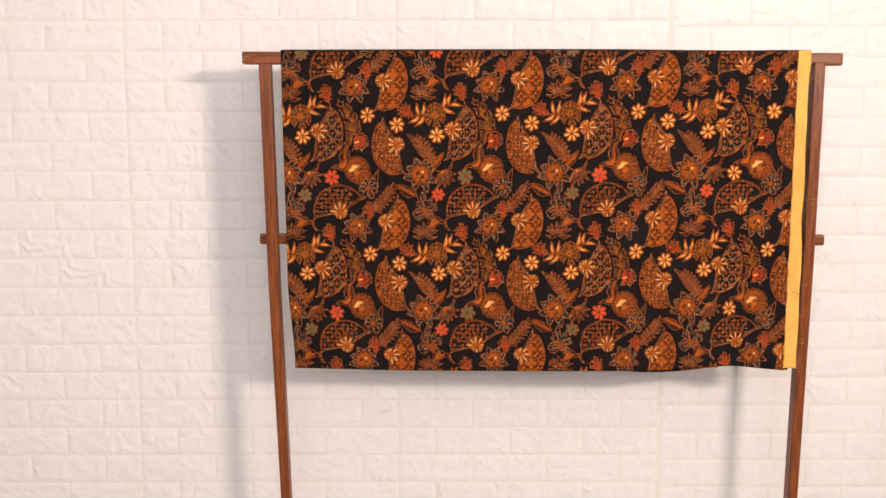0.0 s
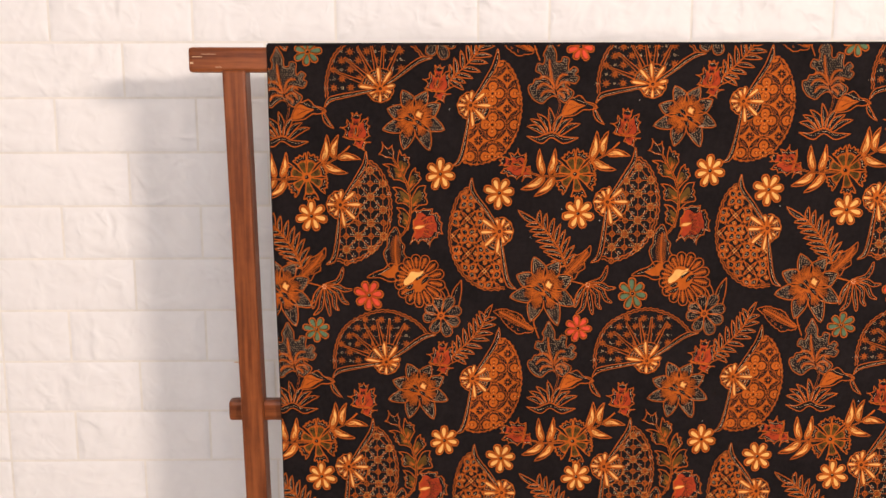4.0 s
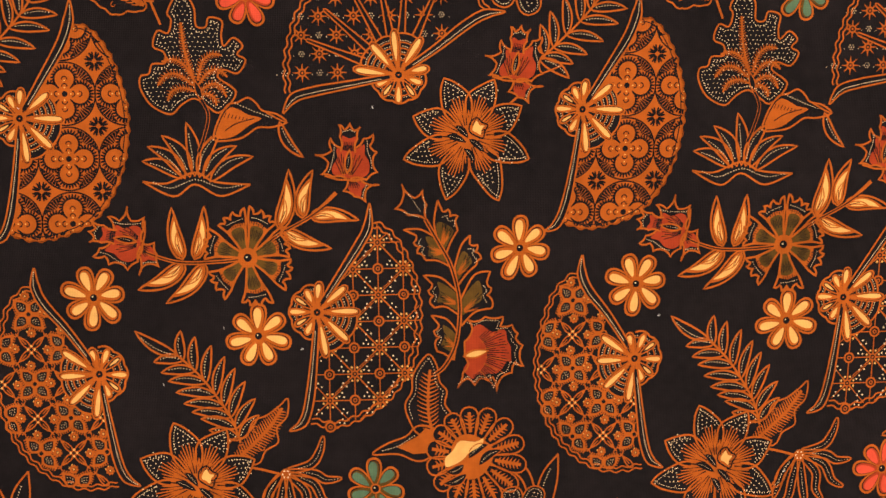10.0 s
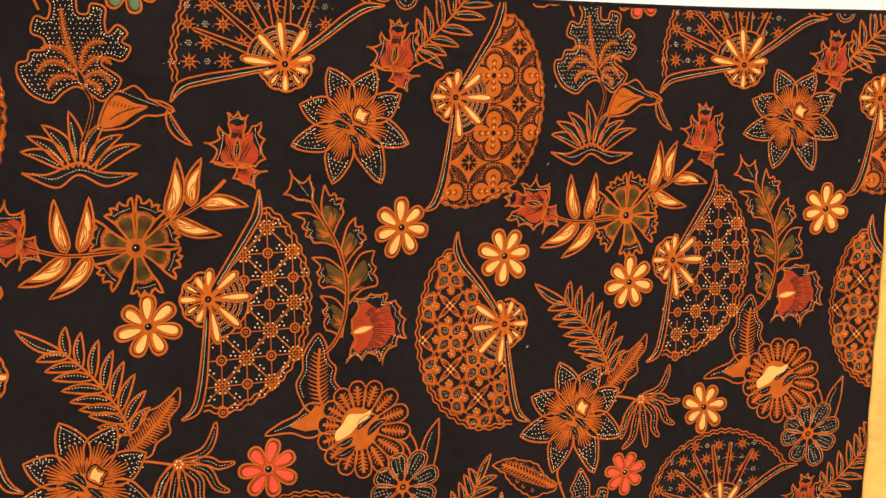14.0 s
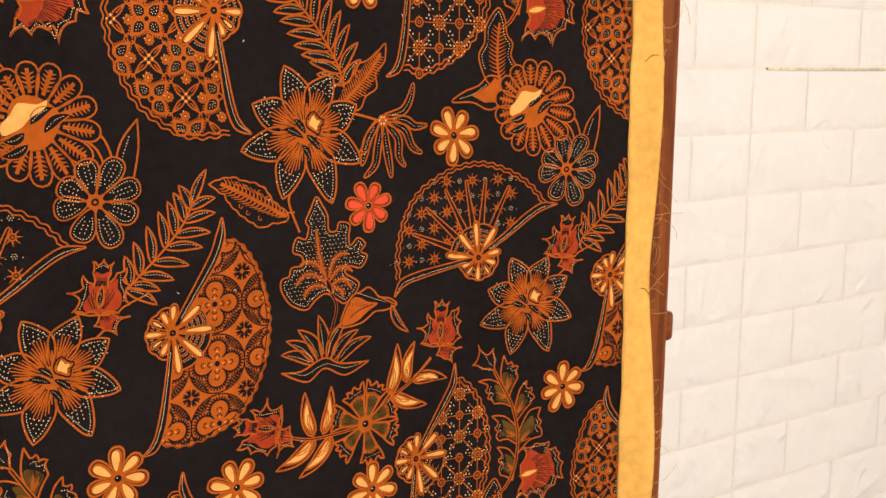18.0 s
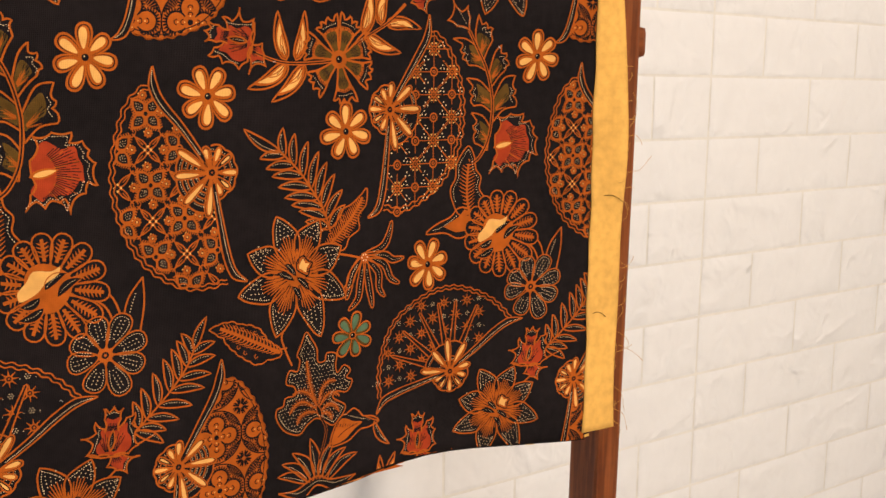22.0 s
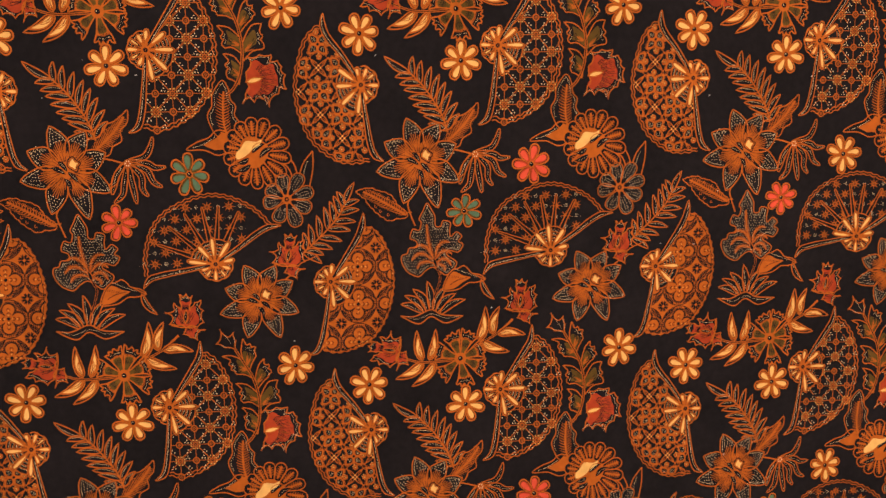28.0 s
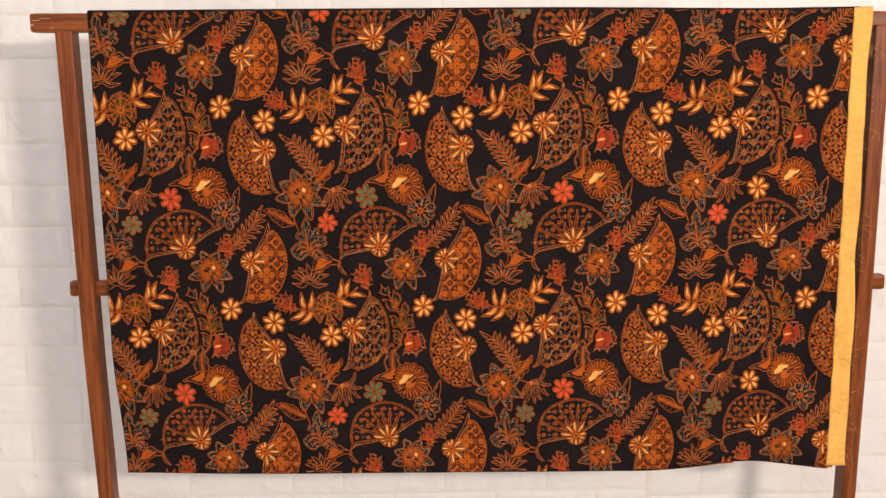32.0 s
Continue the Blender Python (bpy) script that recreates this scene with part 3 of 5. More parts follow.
def fan_flowered():
    s = Sheet()
    x, y = 425, 637
    arc = spline([(318, 495), (300, 500), (276, 528), (262, 572), (254, 620), (256, 668), (272, 722), (300, 770), (338, 803), (380, 822), (420, 824), (452, 818)])
    poly = [Vector((x, y)), Vector((395, 590)), Vector((352, 548))] + arc + [Vector((446, 760)), Vector((434, 690))]
    s.fill(poly, K, 1)
    far = lambda p, d: inside(poly, p) and (Vector(p) - Vector((x, y))).length > d
    for i in range(-2, 5):
        for j in range(-3, 5):
            ax, ay = 311 + 59.5 * i + 8 * j, 595 + 57.5 * i + 117 * j
            # a saltire of slim loops with arrow tips, four rosettes on its axes
            for k in range(4):
                a = 45 + 90 * k
                tip = polar(ax, ay, a, 30)
                if far(tip, 58) and inside(poly, polar(ax, ay, a, 8)):
                    s.line(leaf_shape(polar(ax, ay, a, 3), tip, 9.0, 0.0, 0.7)[0], 3.4, O, 2, True)
                    s.line([polar(ax, ay, a, 12), tip], 2.6, O, 2)
                    end = polar(ax, ay, a, 38)
                    if inside(poly, end):
                        s.line([tip, end], 3.4, O, 2)
                        for sg in (-1, 1):
                            s.line([polar(ax, ay, a, 33), polar(ax, ay, a + sg * 12, 37)], 3.8, O, 2, taper=lambda t: 1 - 0.5 * t)
                if far((ax, ay), 58):
                    s.dot(polar(ax, ay, 90 * k, 5.5), 2.2, C_, 3, 6)
                f = polar(ax, ay, 90 * k + 2, 27.5)
                if far(f, 56) and inside(poly, (f.x - 8, f.y)) and inside(poly, (f.x + 8, f.y + 5)):
                    for q in range(8):
                        s.dot(polar(f.x, f.y, 45 * q + 10, 5.8), 2.5, O, 3, 5)
                    s.dot(f, 5.4, O, 3, 8)
                    s.dot(f, 3.0, K, 4, 6)
                    s.dot(f, 1.9, C_, 5, 5)
                    for q in (-160, -110):
                        s.dot(polar(f.x, f.y, q, 8.0), 1.3, C_, 5, 5)
            # a four-petalled blossom of dotted kites with combed edges
            bx, by = ax + 4.5, ay + 58.0
            for k in range(4):
                a = 45 + 90 * k
                if far(polar(bx, by, a, 16), 56) and far(polar(bx, by, a, 30), 56):
                    s.fill(turned([(4, -4), (12, -12), (24, -9.5), (37, 0), (24, 9.5), (12, 12), (4, 4)], bx, by, a), O, 2)
                    s.fill(turned([(8, -2.5), (13.5, -8), (22, -6.4), (29, 0), (22, 6.4), (13.5, 8), (8, 2.5)], bx, by, a), K, 3)
                    for sg in (-1, 1):
                        for q in range(7):
                            u, v = 13 + 3.6 * q, sg * (12 - 0.09 * q * q - 1.15 * q)
                            p0, p1 = turned([(u, v), (u + 1.2, v + sg * 4.0)], bx, by, a)
                            if inside(poly, p1):
                                s.line([p0, p1], 3.0, O, 2)
                    for u, v in ((12.5, -1.6), (12.5, 1.8), (15.8, -4.4), (16.2, 0), (15.8, 4.4), (20, -2.6), (20, 2.6), (23.6, 0)):
                        s.dot(turned([(u, v)], bx, by, a)[0], 0.78, D_, 4, 5)
            if far((bx, by), 56) and inside(poly, (bx - 14, by)) and inside(poly, (bx, by + 14)):
                s.dot((bx, by), 6.2, O, 3, 9)
                s.dot((bx, by), 3.8, K, 4, 7)
    rim(s, arc, 7.0, 3.6)
    sword(s, [(414, 618), (372, 562), (335, 520), (320, 490), (319, 458)], 15, 1)
    sword(s, [(428, 656), (440, 722), (452, 780), (466, 812), (490, 826)], 14, 1)
    hub(s, x, y, ((96, 74), (136, 72), (178, 68), (213, 74), (254, 44)), ((-70, 42), (-38, 44), (2, 46), (40, 42), (66, 40)), 3)
    return s


def fan_netted():
    s = Sheet()
    x, y = 800, 533
    arc = spline([(886, 388), (906, 382), (934, 402), (958, 440), (974, 490), (978, 545), (970, 600), (948, 648), (916, 686), (872, 714), (826, 728), (784, 720)])
    poly = [Vector((x, y)), Vector((838, 484)), Vector((866, 440))] + arc + [Vector((794, 650))]
    s.fill(poly, K, 1)
    far = lambda p, d: inside(poly, p) and (Vector(p) - Vector((x, y))).length > d
    for i in range(-2, 5):
        for j in range(-4, 6):
            cx, cy = 862 + 43.0 * i - 0.2 * j, 549.5 + 44.2 * j - 0.6 * i
            for dx, dy in ((43.0, -0.6), (-0.2, 44.2)):
                clip_line(s, poly, [Vector((cx + dx * t / 8, cy + dy * t / 8)) for t in range(9) if (Vector((cx + dx * t / 8, cy + dy * t / 8)) - Vector((x, y))).length > 70], 2.5, O, 2)
            if not far((cx, cy), 60):
                continue
            if (i + j) % 2 == 0:
                for k in range(8):
                    s.line([polar(cx, cy, 45 * k, 5), polar(cx, cy, 45 * k, 15)], 5.2, O, 3, taper=lambda t: 1 - 0.6 * t)
                    s.dot(polar(cx, cy, 45 * k + 22, 12.0), 2.1, C_, 4, 5)
                s.dot((cx, cy), 6.5, O, 3, 9)
                s.dot((cx, cy), 4.2, K, 4, 8)
                s.dot((cx, cy), 2.0, O, 5, 6)
                for k in range(4):
                    clip_line(s, poly, [polar(cx, cy, 46.6 + 90 * k, rr) for rr in (12, 24, 36, 48)], 2.1, O, 2)
            else:
                s.dot((cx, cy), 9.6, O, 3, 12)
                s.dot((cx, cy), 6.6, K, 4, 10)
                s.dot((cx, cy), 3.9, O, 5, 8)
                s.dot((cx, cy), 2.0, K, 6, 6)
            for u, v in ((21, -13), (16, -7), (24, -6), (-20, 15), (-14, 21), (-23, 22)):
                p = (cx + u, cy + v)
                if far(p, 76):
                    s.dot(p, 1.6, D_, 3, 5)
    rim(s, arc, 9.0, 4.0)
    sword(s, [(808, 518), (842, 468), (874, 420), (890, 390), (894, 350)], 15, -1)
    sword(s, [(799, 550), (792, 620), (784, 680), (772, 718), (748, 733)], 14, -1)
    hub(s, x, y, ((-84, 50), (-40, 66), (0, 72), (44, 72), (80, 76)), ((118, 40), (150, 42), (182, 46), (214, 44), (244, 40)))
    return s


def fan_open():
    s = Sheet()
    x, y = 945, 130
    arc = spline([(752, 160), (750, 118), (757, 72), (776, 20), (808, -20), (854, -48), (905, -68), (960, -72), (1015, -56), (1060, -30), (1092, 2), (1108, 28)])
    poly = [Vector((x, y)), Vector((850, 145))] + arc + [Vector((1040, 70))]
    s.fill(poly, K, 1)
    far = lambda p, d: inside(poly, p) and (Vector(p) - Vector((x, y))).length > d
    for i in range(-7, 8):
        for j in range(-6, 4):
            cx, cy = 811 + 30.1 * i, 94 + 31.7 * j - 0.3 * i
            if not far((cx, cy), 80) or not inside(poly, (cx + 6, cy - 10)):
                continue
            if (i + j) % 2 == 0:
                for k in range(8):
                    s.line([polar(cx, cy, 45 * k, 6), polar(cx, cy, 45 * k, 16)], 4.6, O, 3, taper=lambda t: 1 - 0.75 * t)
                s.dot((cx, cy), 7.2, O, 3, 9)
                s.dot((cx, cy), 4.4, K, 4, 8)
                s.dot((cx, cy), 2.2, O, 5, 6)
            else:
                for k in range(6):
                    s.dot(polar(cx, cy, 60 * k, 4.4), 1.0, D_, 3, 5)
                s.dot((cx, cy), 1.0, D_, 3, 5)
                for sg in (-1, 1):
                    s.dot((cx + sg * 13, cy + 3), 0.9, D_, 3, 5)
    for a in (-159, -138, -118, -100, -84, -64):
        root, tip = polar(x, y, a, 62), polar(x, y, a, 164)
        d = (tip - root).normalized()
        n = Vector((d.y, -d.x))
        blade = [root + n * 6.5, root.lerp(tip, 0.5) + n * 4.2, tip + n * 2.6, tip + d * 3.5, tip - n * 2.6, root.lerp(tip, 0.5) - n * 4.2, root - n * 6.5]
        s.fill(blade, K, 4)
        s.line(blade, 4.0, O, 5)
    rim(s, arc, 8.0, 4.0)
    sword(s, [(930, 133), (860, 146), (800, 157), (765, 168), (746, 194)], 15, 1)
    sword(s, [(958, 120), (1012, 84), (1060, 48), (1096, 28), (1132, 24)], 15, -1)
    hub(s, x, y, ((-172, 76), (-130, 70), (-94, 76), (-56, 74), (-12, 52)), ((20, 40), (54, 44), (92, 46), (128, 44), (156, 40)), 3)
    return s


def sprig():
    """The berry sprig: cream leaves, gear-shaped blossom and two tulips on one stem."""
    s = Sheet()
    s.line(spline([(505, 428), (560, 446), (620, 447), (683, 438), (735, 402), (790, 372), (835, 332)]), 9.5, O, 2)
    s.line(spline([(505, 428), (560, 446), (620, 447), (683, 438), (735, 402), (790, 372), (835, 340)]), 2, K, 3)
    for b, t, w, bd in (((572, 442), (556, 360), 26, 5), ((592, 442), (609, 358), 24, -5), ((575, 448), (500, 490), 30, 8), ((610, 450), (546, 512), 28, 8),
                        ((736, 392), (754, 298), 30, -7), ((776, 374), (795, 298), 26, 7), ((790, 372), (868, 378), 26, 6), ((740, 394), (820, 424), 28, -6)):
        cream_leaf(s, b, t, w, bd)
    gear_flower(s, 682, 440)
    tulip(s, 480, 408, -78, 0.92, -1)
    tulip(s, 856, 284, 5, 0.94)
    return s


def sprig_bloom():
    s = Sheet()
    s.line(spline([(200, 170), (165, 200), (140, 215)]), 6, O, 1)
    s.lift = 5
    star_flower(s, 102, 250)
    s.lift = 9
    tulip(s, 178, 128, 6, 0.94)
    s.lift = 0
    s.line(spline([(192, 152), (232, 140), (262, 128)]), 4.5, O, 1)
    return s


def palm_fern():
    s = Sheet()
    fern(s, [(222, 118), (252, 90), (290, 52), (322, 12), (338, -22)], 7, 60, 16.5)
    leaf(s, (222, 118), (276, 150), 18, 4)
    return s


def drooping_fern():
    s = Sheet()
    fern(s, [(662, 752), (650, 716), (628, 680), (596, 638), (560, 604)], 8, 60, 16, 0.06, 44, 56, False)
    leaf(s, (560, 604), (488, 562), 18, 5)
    return s


def bloom_with_plume():
    s = Sheet()
    s.line(spline([(650, 790), (690, 796), (730, 806)]), 6, O, 1)
    o = spline([(644, 786), (636, 762), (652, 744), (672, 742), (684, 716), (708, 706), (730, 690), (744, 678), (742, 708), (724, 728), (726, 752), (704, 766), (690, 788)], True, 4)
    s.fill(o, K, 1)
    s.line(o, 4.2, O, 2, True)
    plume(s, spline([(648, 786), (682, 756), (712, 726), (734, 694)]), 18, 5, O, 3, 0.4, 5.0)
    for cx, cy, a, f in ((664, 758, 40, 1), (690, 728, 60, 1), (716, 736, -120, -1), (700, 760, -100, -1)):
        curl(s, cx, cy, 9, a, f, 2.6)
    for ctrl in ([(742, 800), (780, 790), (796, 768), (803, 742)], [(742, 802), (786, 806), (806, 816), (833, 814)], [(746, 806), (784, 822), (800, 850), (822, 862)],
                 [(744, 810), (770, 836), (772, 866), (786, 884)], [(740, 812), (746, 850), (752, 880), (756, 902)], [(736, 812), (728, 850), (722, 880), (700, 900)],
                 [(730, 810), (708, 836), (702, 860), (696, 880)], [(728, 808), (712, 830), (704, 850), (690, 862)]):
        mid = spline(ctrl, False, 6)
        m = len(mid) - 1
        half = [7.0 * math.sin(math.pi * (0.12 + 0.88 * i / m)) ** 0.6 + 0.2 for i in range(m + 1)]
        half[-1] = 0.3
        l, r = shifted(mid, half), shifted(mid, [-h for h in half])
        s.fill(l + r[::-1], K, 1)
        s.line(l, 4.2, O, 2)
        s.line(r, 4.2, O, 2)
        s.dots(mid[3:-2], 6.0, 1.2)
    s.dot((738, 806), 10, O, 3, 12)
    for k in range(6):
        s.dot(polar(738, 806, 60 * k, 6), 1.6, D_, 4, 5)
    s.lift = 6
    star_flower(s, 588, 822, 6)
    return s


def coral_plant():
    """Coral-edged leaf on a stem, a tuft of grass and a horn-shaped bud."""
    s = Sheet()
    s.line(spline([(534, -36), (524, -12), (546, 48)]), 6, O, 1)
    o = spline([(580, -18), (594, 2), (604, 22), (606, 50), (622, 52), (628, 36), (650, 42), (648, 66), (652, 84), (668, 70), (684, 84), (674, 98), (688, 108), (674, 130), (650, 124), (640, 136), (662, 152),
                (670, 162), (662, 178), (640, 196), (622, 186), (600, 172), (578, 182), (560, 198), (536, 190), (520, 176), (508, 152), (510, 134), (524, 130), (530, 114), (552, 112), (550, 94), (532, 84), (540, 58), (558, 62), (564, 40), (558, 28), (568, 6)], True, 4)
    s.fill(o, K, 1)
    s.line(o, 4.6, O, 3, True)
    s.dots(shifted(o, -7.0, True), 6.0, 1.5)
    rng = random.Random(4)
    for q in range(26):
        for r in range(28):
            p = (508 + 7.6 * q + 3.8 * (r % 2) + rng.uniform(-1.2, 1.2), -14 + 7.6 * r + rng.uniform(-1.2, 1.2))
            if inside(o, p) and all(inside(o, (p[0] + u, p[1] + v)) for u, v in ((9, 0), (-9, 0), (0, 9), (0, -9))):
                s.dot(p, 1.0, D_, 2, 5)
    for ctrl in ([(604, 156), (592, 118), (584, 84), (580, 44)], [(600, 142), (586, 118), (566, 106), (546, 110)], [(598, 150), (574, 132), (554, 132), (538, 150)], [(600, 160), (580, 154), (562, 160), (554, 176)],
                 [(606, 142), (614, 112), (630, 98), (648, 100)], [(608, 148), (624, 128), (642, 124), (656, 136)], [(610, 160), (628, 148), (644, 152), (654, 170)], [(610, 166), (622, 164), (634, 172), (636, 184)]):
        plume(s, spline(ctrl, False, 5), 7.5, 4.6, O, 4, 0.5, 3.6)
    s.fill(leaf_shape((612, 176), (600, 140), 12)[0], O, 4)
    s.fill(leaf_shape((611, 172), (601, 144), 8)[0], K, 5)
    s.line(spline([(610, 172), (622, 200), (614, 236), (604, 262)]), 9, O, 3)
    s.line(spline([(610, 172), (622, 200), (614, 236), (604, 262)]), 4, K, 4)
    for tip, b, bend, w in (((508, 277), (574, 306), -8, 20), ((518, 252), (580, 306), -10, 20), ((542, 234), (588, 304), -10, 22), ((584, 212), (596, 302), -5, 22), ((640, 232), (604, 304), 8, 20), ((668, 252), (612, 306), 10, 20), ((696, 270), (622, 312), 10, 20)):
        leaf(s, b, tip, w, bend, K, 1)
    l = spline([(508, 311), (548, 314), (596, 296), (630, 312), (690, 317)], False, 6)
    r = spline([(690, 317), (640, 336), (596, 316), (560, 336), (508, 311)], False, 6)
    s.fill(l + r, K, 2)
    s.line(l + r, LW, O, 4, True)
    s.dots(spline([(526, 312), (556, 322), (598, 308), (640, 322), (676, 318)]), 6, 1.4)
    o = spline([(630, 240), (640, 206), (656, 183), (672, 179), (690, 171), (704, 181), (714, 193), (738, 199), (754, 213), (728, 221), (706, 221), (690, 231), (676, 239), (652, 243)], True, 4)
    s.fill(o, K, 1)
    s.line(o, 4.8, O, 3, True)
    s.fill(spline([(634, 238), (644, 206), (658, 188), (672, 190), (690, 200), (712, 206), (690, 218), (664, 236)], True, 3), O, 2)
    s.line(spline([(650, 226), (670, 214), (700, 206)]), 1.8, K, 3)
    for k in range(7):
        s.line([(Vector((652 + 6 * k, 196 + 1.5 * k))), Vector((649 + 6 * k, 204 + 1.0 * k))], 1.3, K, 3)
    s.dots(spline([(668, 180), (700, 194), (732, 206)]), 6, 1.4)
    s.line(spline([(628, 236), (612, 252), (604, 266)]), 6, O, 2)
    leaf(s, (742, 212), (781, 272), 15, -8)
    s.line(spline([(720, 196), (742, 208), (756, 214)]), 4, O, 2)
    return s


def torn_leaf(s, upper, rag, lower, olive):
    """A leaf that hugs the stem and ends in a ragged rim: olive by the stem, dark and dotted along the rim."""
    rag = [Vector(p) for p in rag]
    o = spline(upper, False, 5) + bowed(rag, 0.18) + spline(lower, False, 5)
    s.fill(o, K, 1)
    s.line(o, 4.8, O, 3, True)
    s.fill(spline(olive, True, 3), V_, 2)
    c = sum((Vector(p) for p in olive), Vector((0, 0))) / len(olive)
    s.dots([p.lerp(c, 0.24) for p in spline(rag, False, 3)], 5.0, 1.3)
    root = (Vector(upper[0]) + Vector(lower[-1])) / 2
    for k in range(9):
        far = spline(rag, False, 4)[min(k * 2 + 1, 4 * (len(rag) - 1))]
        s.line([root.lerp(far, 0.12), root.lerp(far, 0.46 + 0.10 * (k % 2))], 3.4, O, 3, taper=lambda t: 1 - 0.8 * t)
        s.line([root.lerp(far, 0.52), root.lerp(far, 0.66 + 0.06 * (k % 2))], 1.3, K, 3)


def vine():
    """Upright vine with torn olive leaves and a red trumpet flower."""
    s = Sheet()
    bud = [Vector(p) for p in [(988, 379), (989, 353), (983, 328), (969, 342), (947, 318), (948, 344), (934, 360), (958, 371)]]
    s.fill(bowed(bud, 0.12, True), K, 1)
    s.line(bowed(bud, 0.12, True), 4.8, O, 3, True)
    for a, b in ((0, 2), (0, 4), (0, 6)):
        s.dots([bud[a].lerp(bud[b], t) for t in (0.25, 0.75)], 5.0, 1.2)
    stem = spline([(986, 378), (1006, 414), (1027, 454), (1039, 500), (1041, 538), (1033, 589), (1014, 625), (994, 641)])
    s.line(stem, 11, O, 4)
    s.line(stem, 2.6, K, 5)
    for one in (
            ([(1006, 412), (1001, 382), (1008, 346)], [(1016, 365), (1025, 361), (1028, 374), (1042, 373), (1039, 389)], [(1041, 397), (1029, 416), (1019, 439)], [(1005, 385), (1019, 385), (1034, 397), (1026, 413), (1016, 430), (1008, 414)]),
            ([(1008, 412), (978, 395), (948, 395)], [(970, 405), (965, 417), (977, 424), (971, 435), (983, 444)], [(986, 447), (1006, 448), (1027, 458)], [(986, 407), (1008, 415), (1024, 450), (1006, 444), (990, 440), (991, 424)]),
            ([(1034, 460), (1046, 423), (1062, 405)], [(1061, 420), (1074, 421), (1070, 433), (1080, 445), (1072, 453)], [(1071, 456), (1056, 469), (1038, 491)], [(1048, 433), (1059, 439), (1064, 452), (1052, 464), (1039, 481), (1037, 459)]),
            ([(1038, 501), (1011, 477), (980, 472)], [(995, 487), (988, 498), (997, 507), (991, 520)], [(998, 527), (1018, 526), (1042, 542)], [(1005, 483), (1038, 505), (1039, 532), (1019, 522), (1003, 518), (1008, 501)]),
            ([(1043, 514), (1067, 473), (1095, 466)], [(1089, 483), (1096, 495), (1088, 506), (1098, 525)], [(1095, 529), (1067, 535), (1043, 559)], [(1071, 483), (1079, 490), (1079, 514), (1059, 529), (1045, 540), (1046, 513)]),
            ([(1037, 570), (1019, 547), (992, 540)], [(1005, 556), (996, 566), (1005, 577), (998, 593)], [(1001, 601), (1013, 605), (1029, 616)], [(1012, 556), (1035, 575), (1028, 601), (1014, 596), (1008, 590), (1014, 574)])):
        torn_leaf(s, *one)
    x, y = 1048, 606
    o = [Vector(p) for p in [(1048, 585), (1062, 564), (1054, 547), (1068, 551), (1084, 543), (1115, 543), (1109, 559), (1130, 557), (1140, 572), (1136, 580), (1148, 592), (1142, 606), (1148, 627), (1134, 620), (1128, 638), (1110, 646), (1101, 671), (1095, 645), (1087, 651), (1074, 647), (1064, 659), (1052, 647), (1034, 662), (1044, 637), (1054, 623)]]
    c = Vector((x, y))
    s.fill([c] + bowed(o, 0.10), K, 1)
    s.line([c] + bowed(o, 0.10), 4.8, O, 3, True)
    s.fill([c] + spline([c.lerp(p, 0.79 + 0.05 * (k % 2)) for k, p in enumerate(o) if k not in (2, 5, 16, 22)], False, 3), R_, 2)
    for a in range(-48, 70, 4):
        s.line([polar(x, y, a, 38), polar(x, y, a + 2, 54 + 6 * (a % 3))], 1.5, K, 3)
        s.line([polar(x, y, a + 2, 62), polar(x, y, a + 3, 70 + 3 * (a % 3))], 1.3, K, 3)
    for a in (-34, -14, 8, 26, 48):
        s.line([polar(x, y, a, 36), polar(x, y, a, 76)], 3.4, O, 3, taper=lambda t: 1 - 0.6 * t)
    s.dots([c.lerp(p, 0.90) for p in o[2:23]], 5.0, 1.2)
    s.fill(leaf_shape((x - 4, y + 4), (x + 42, y - 6), 15)[0], O, 4)
    s.fill(leaf_shape((x + 2, y + 3), (x + 38, y - 5), 9)[0], C_, 5)
    return s


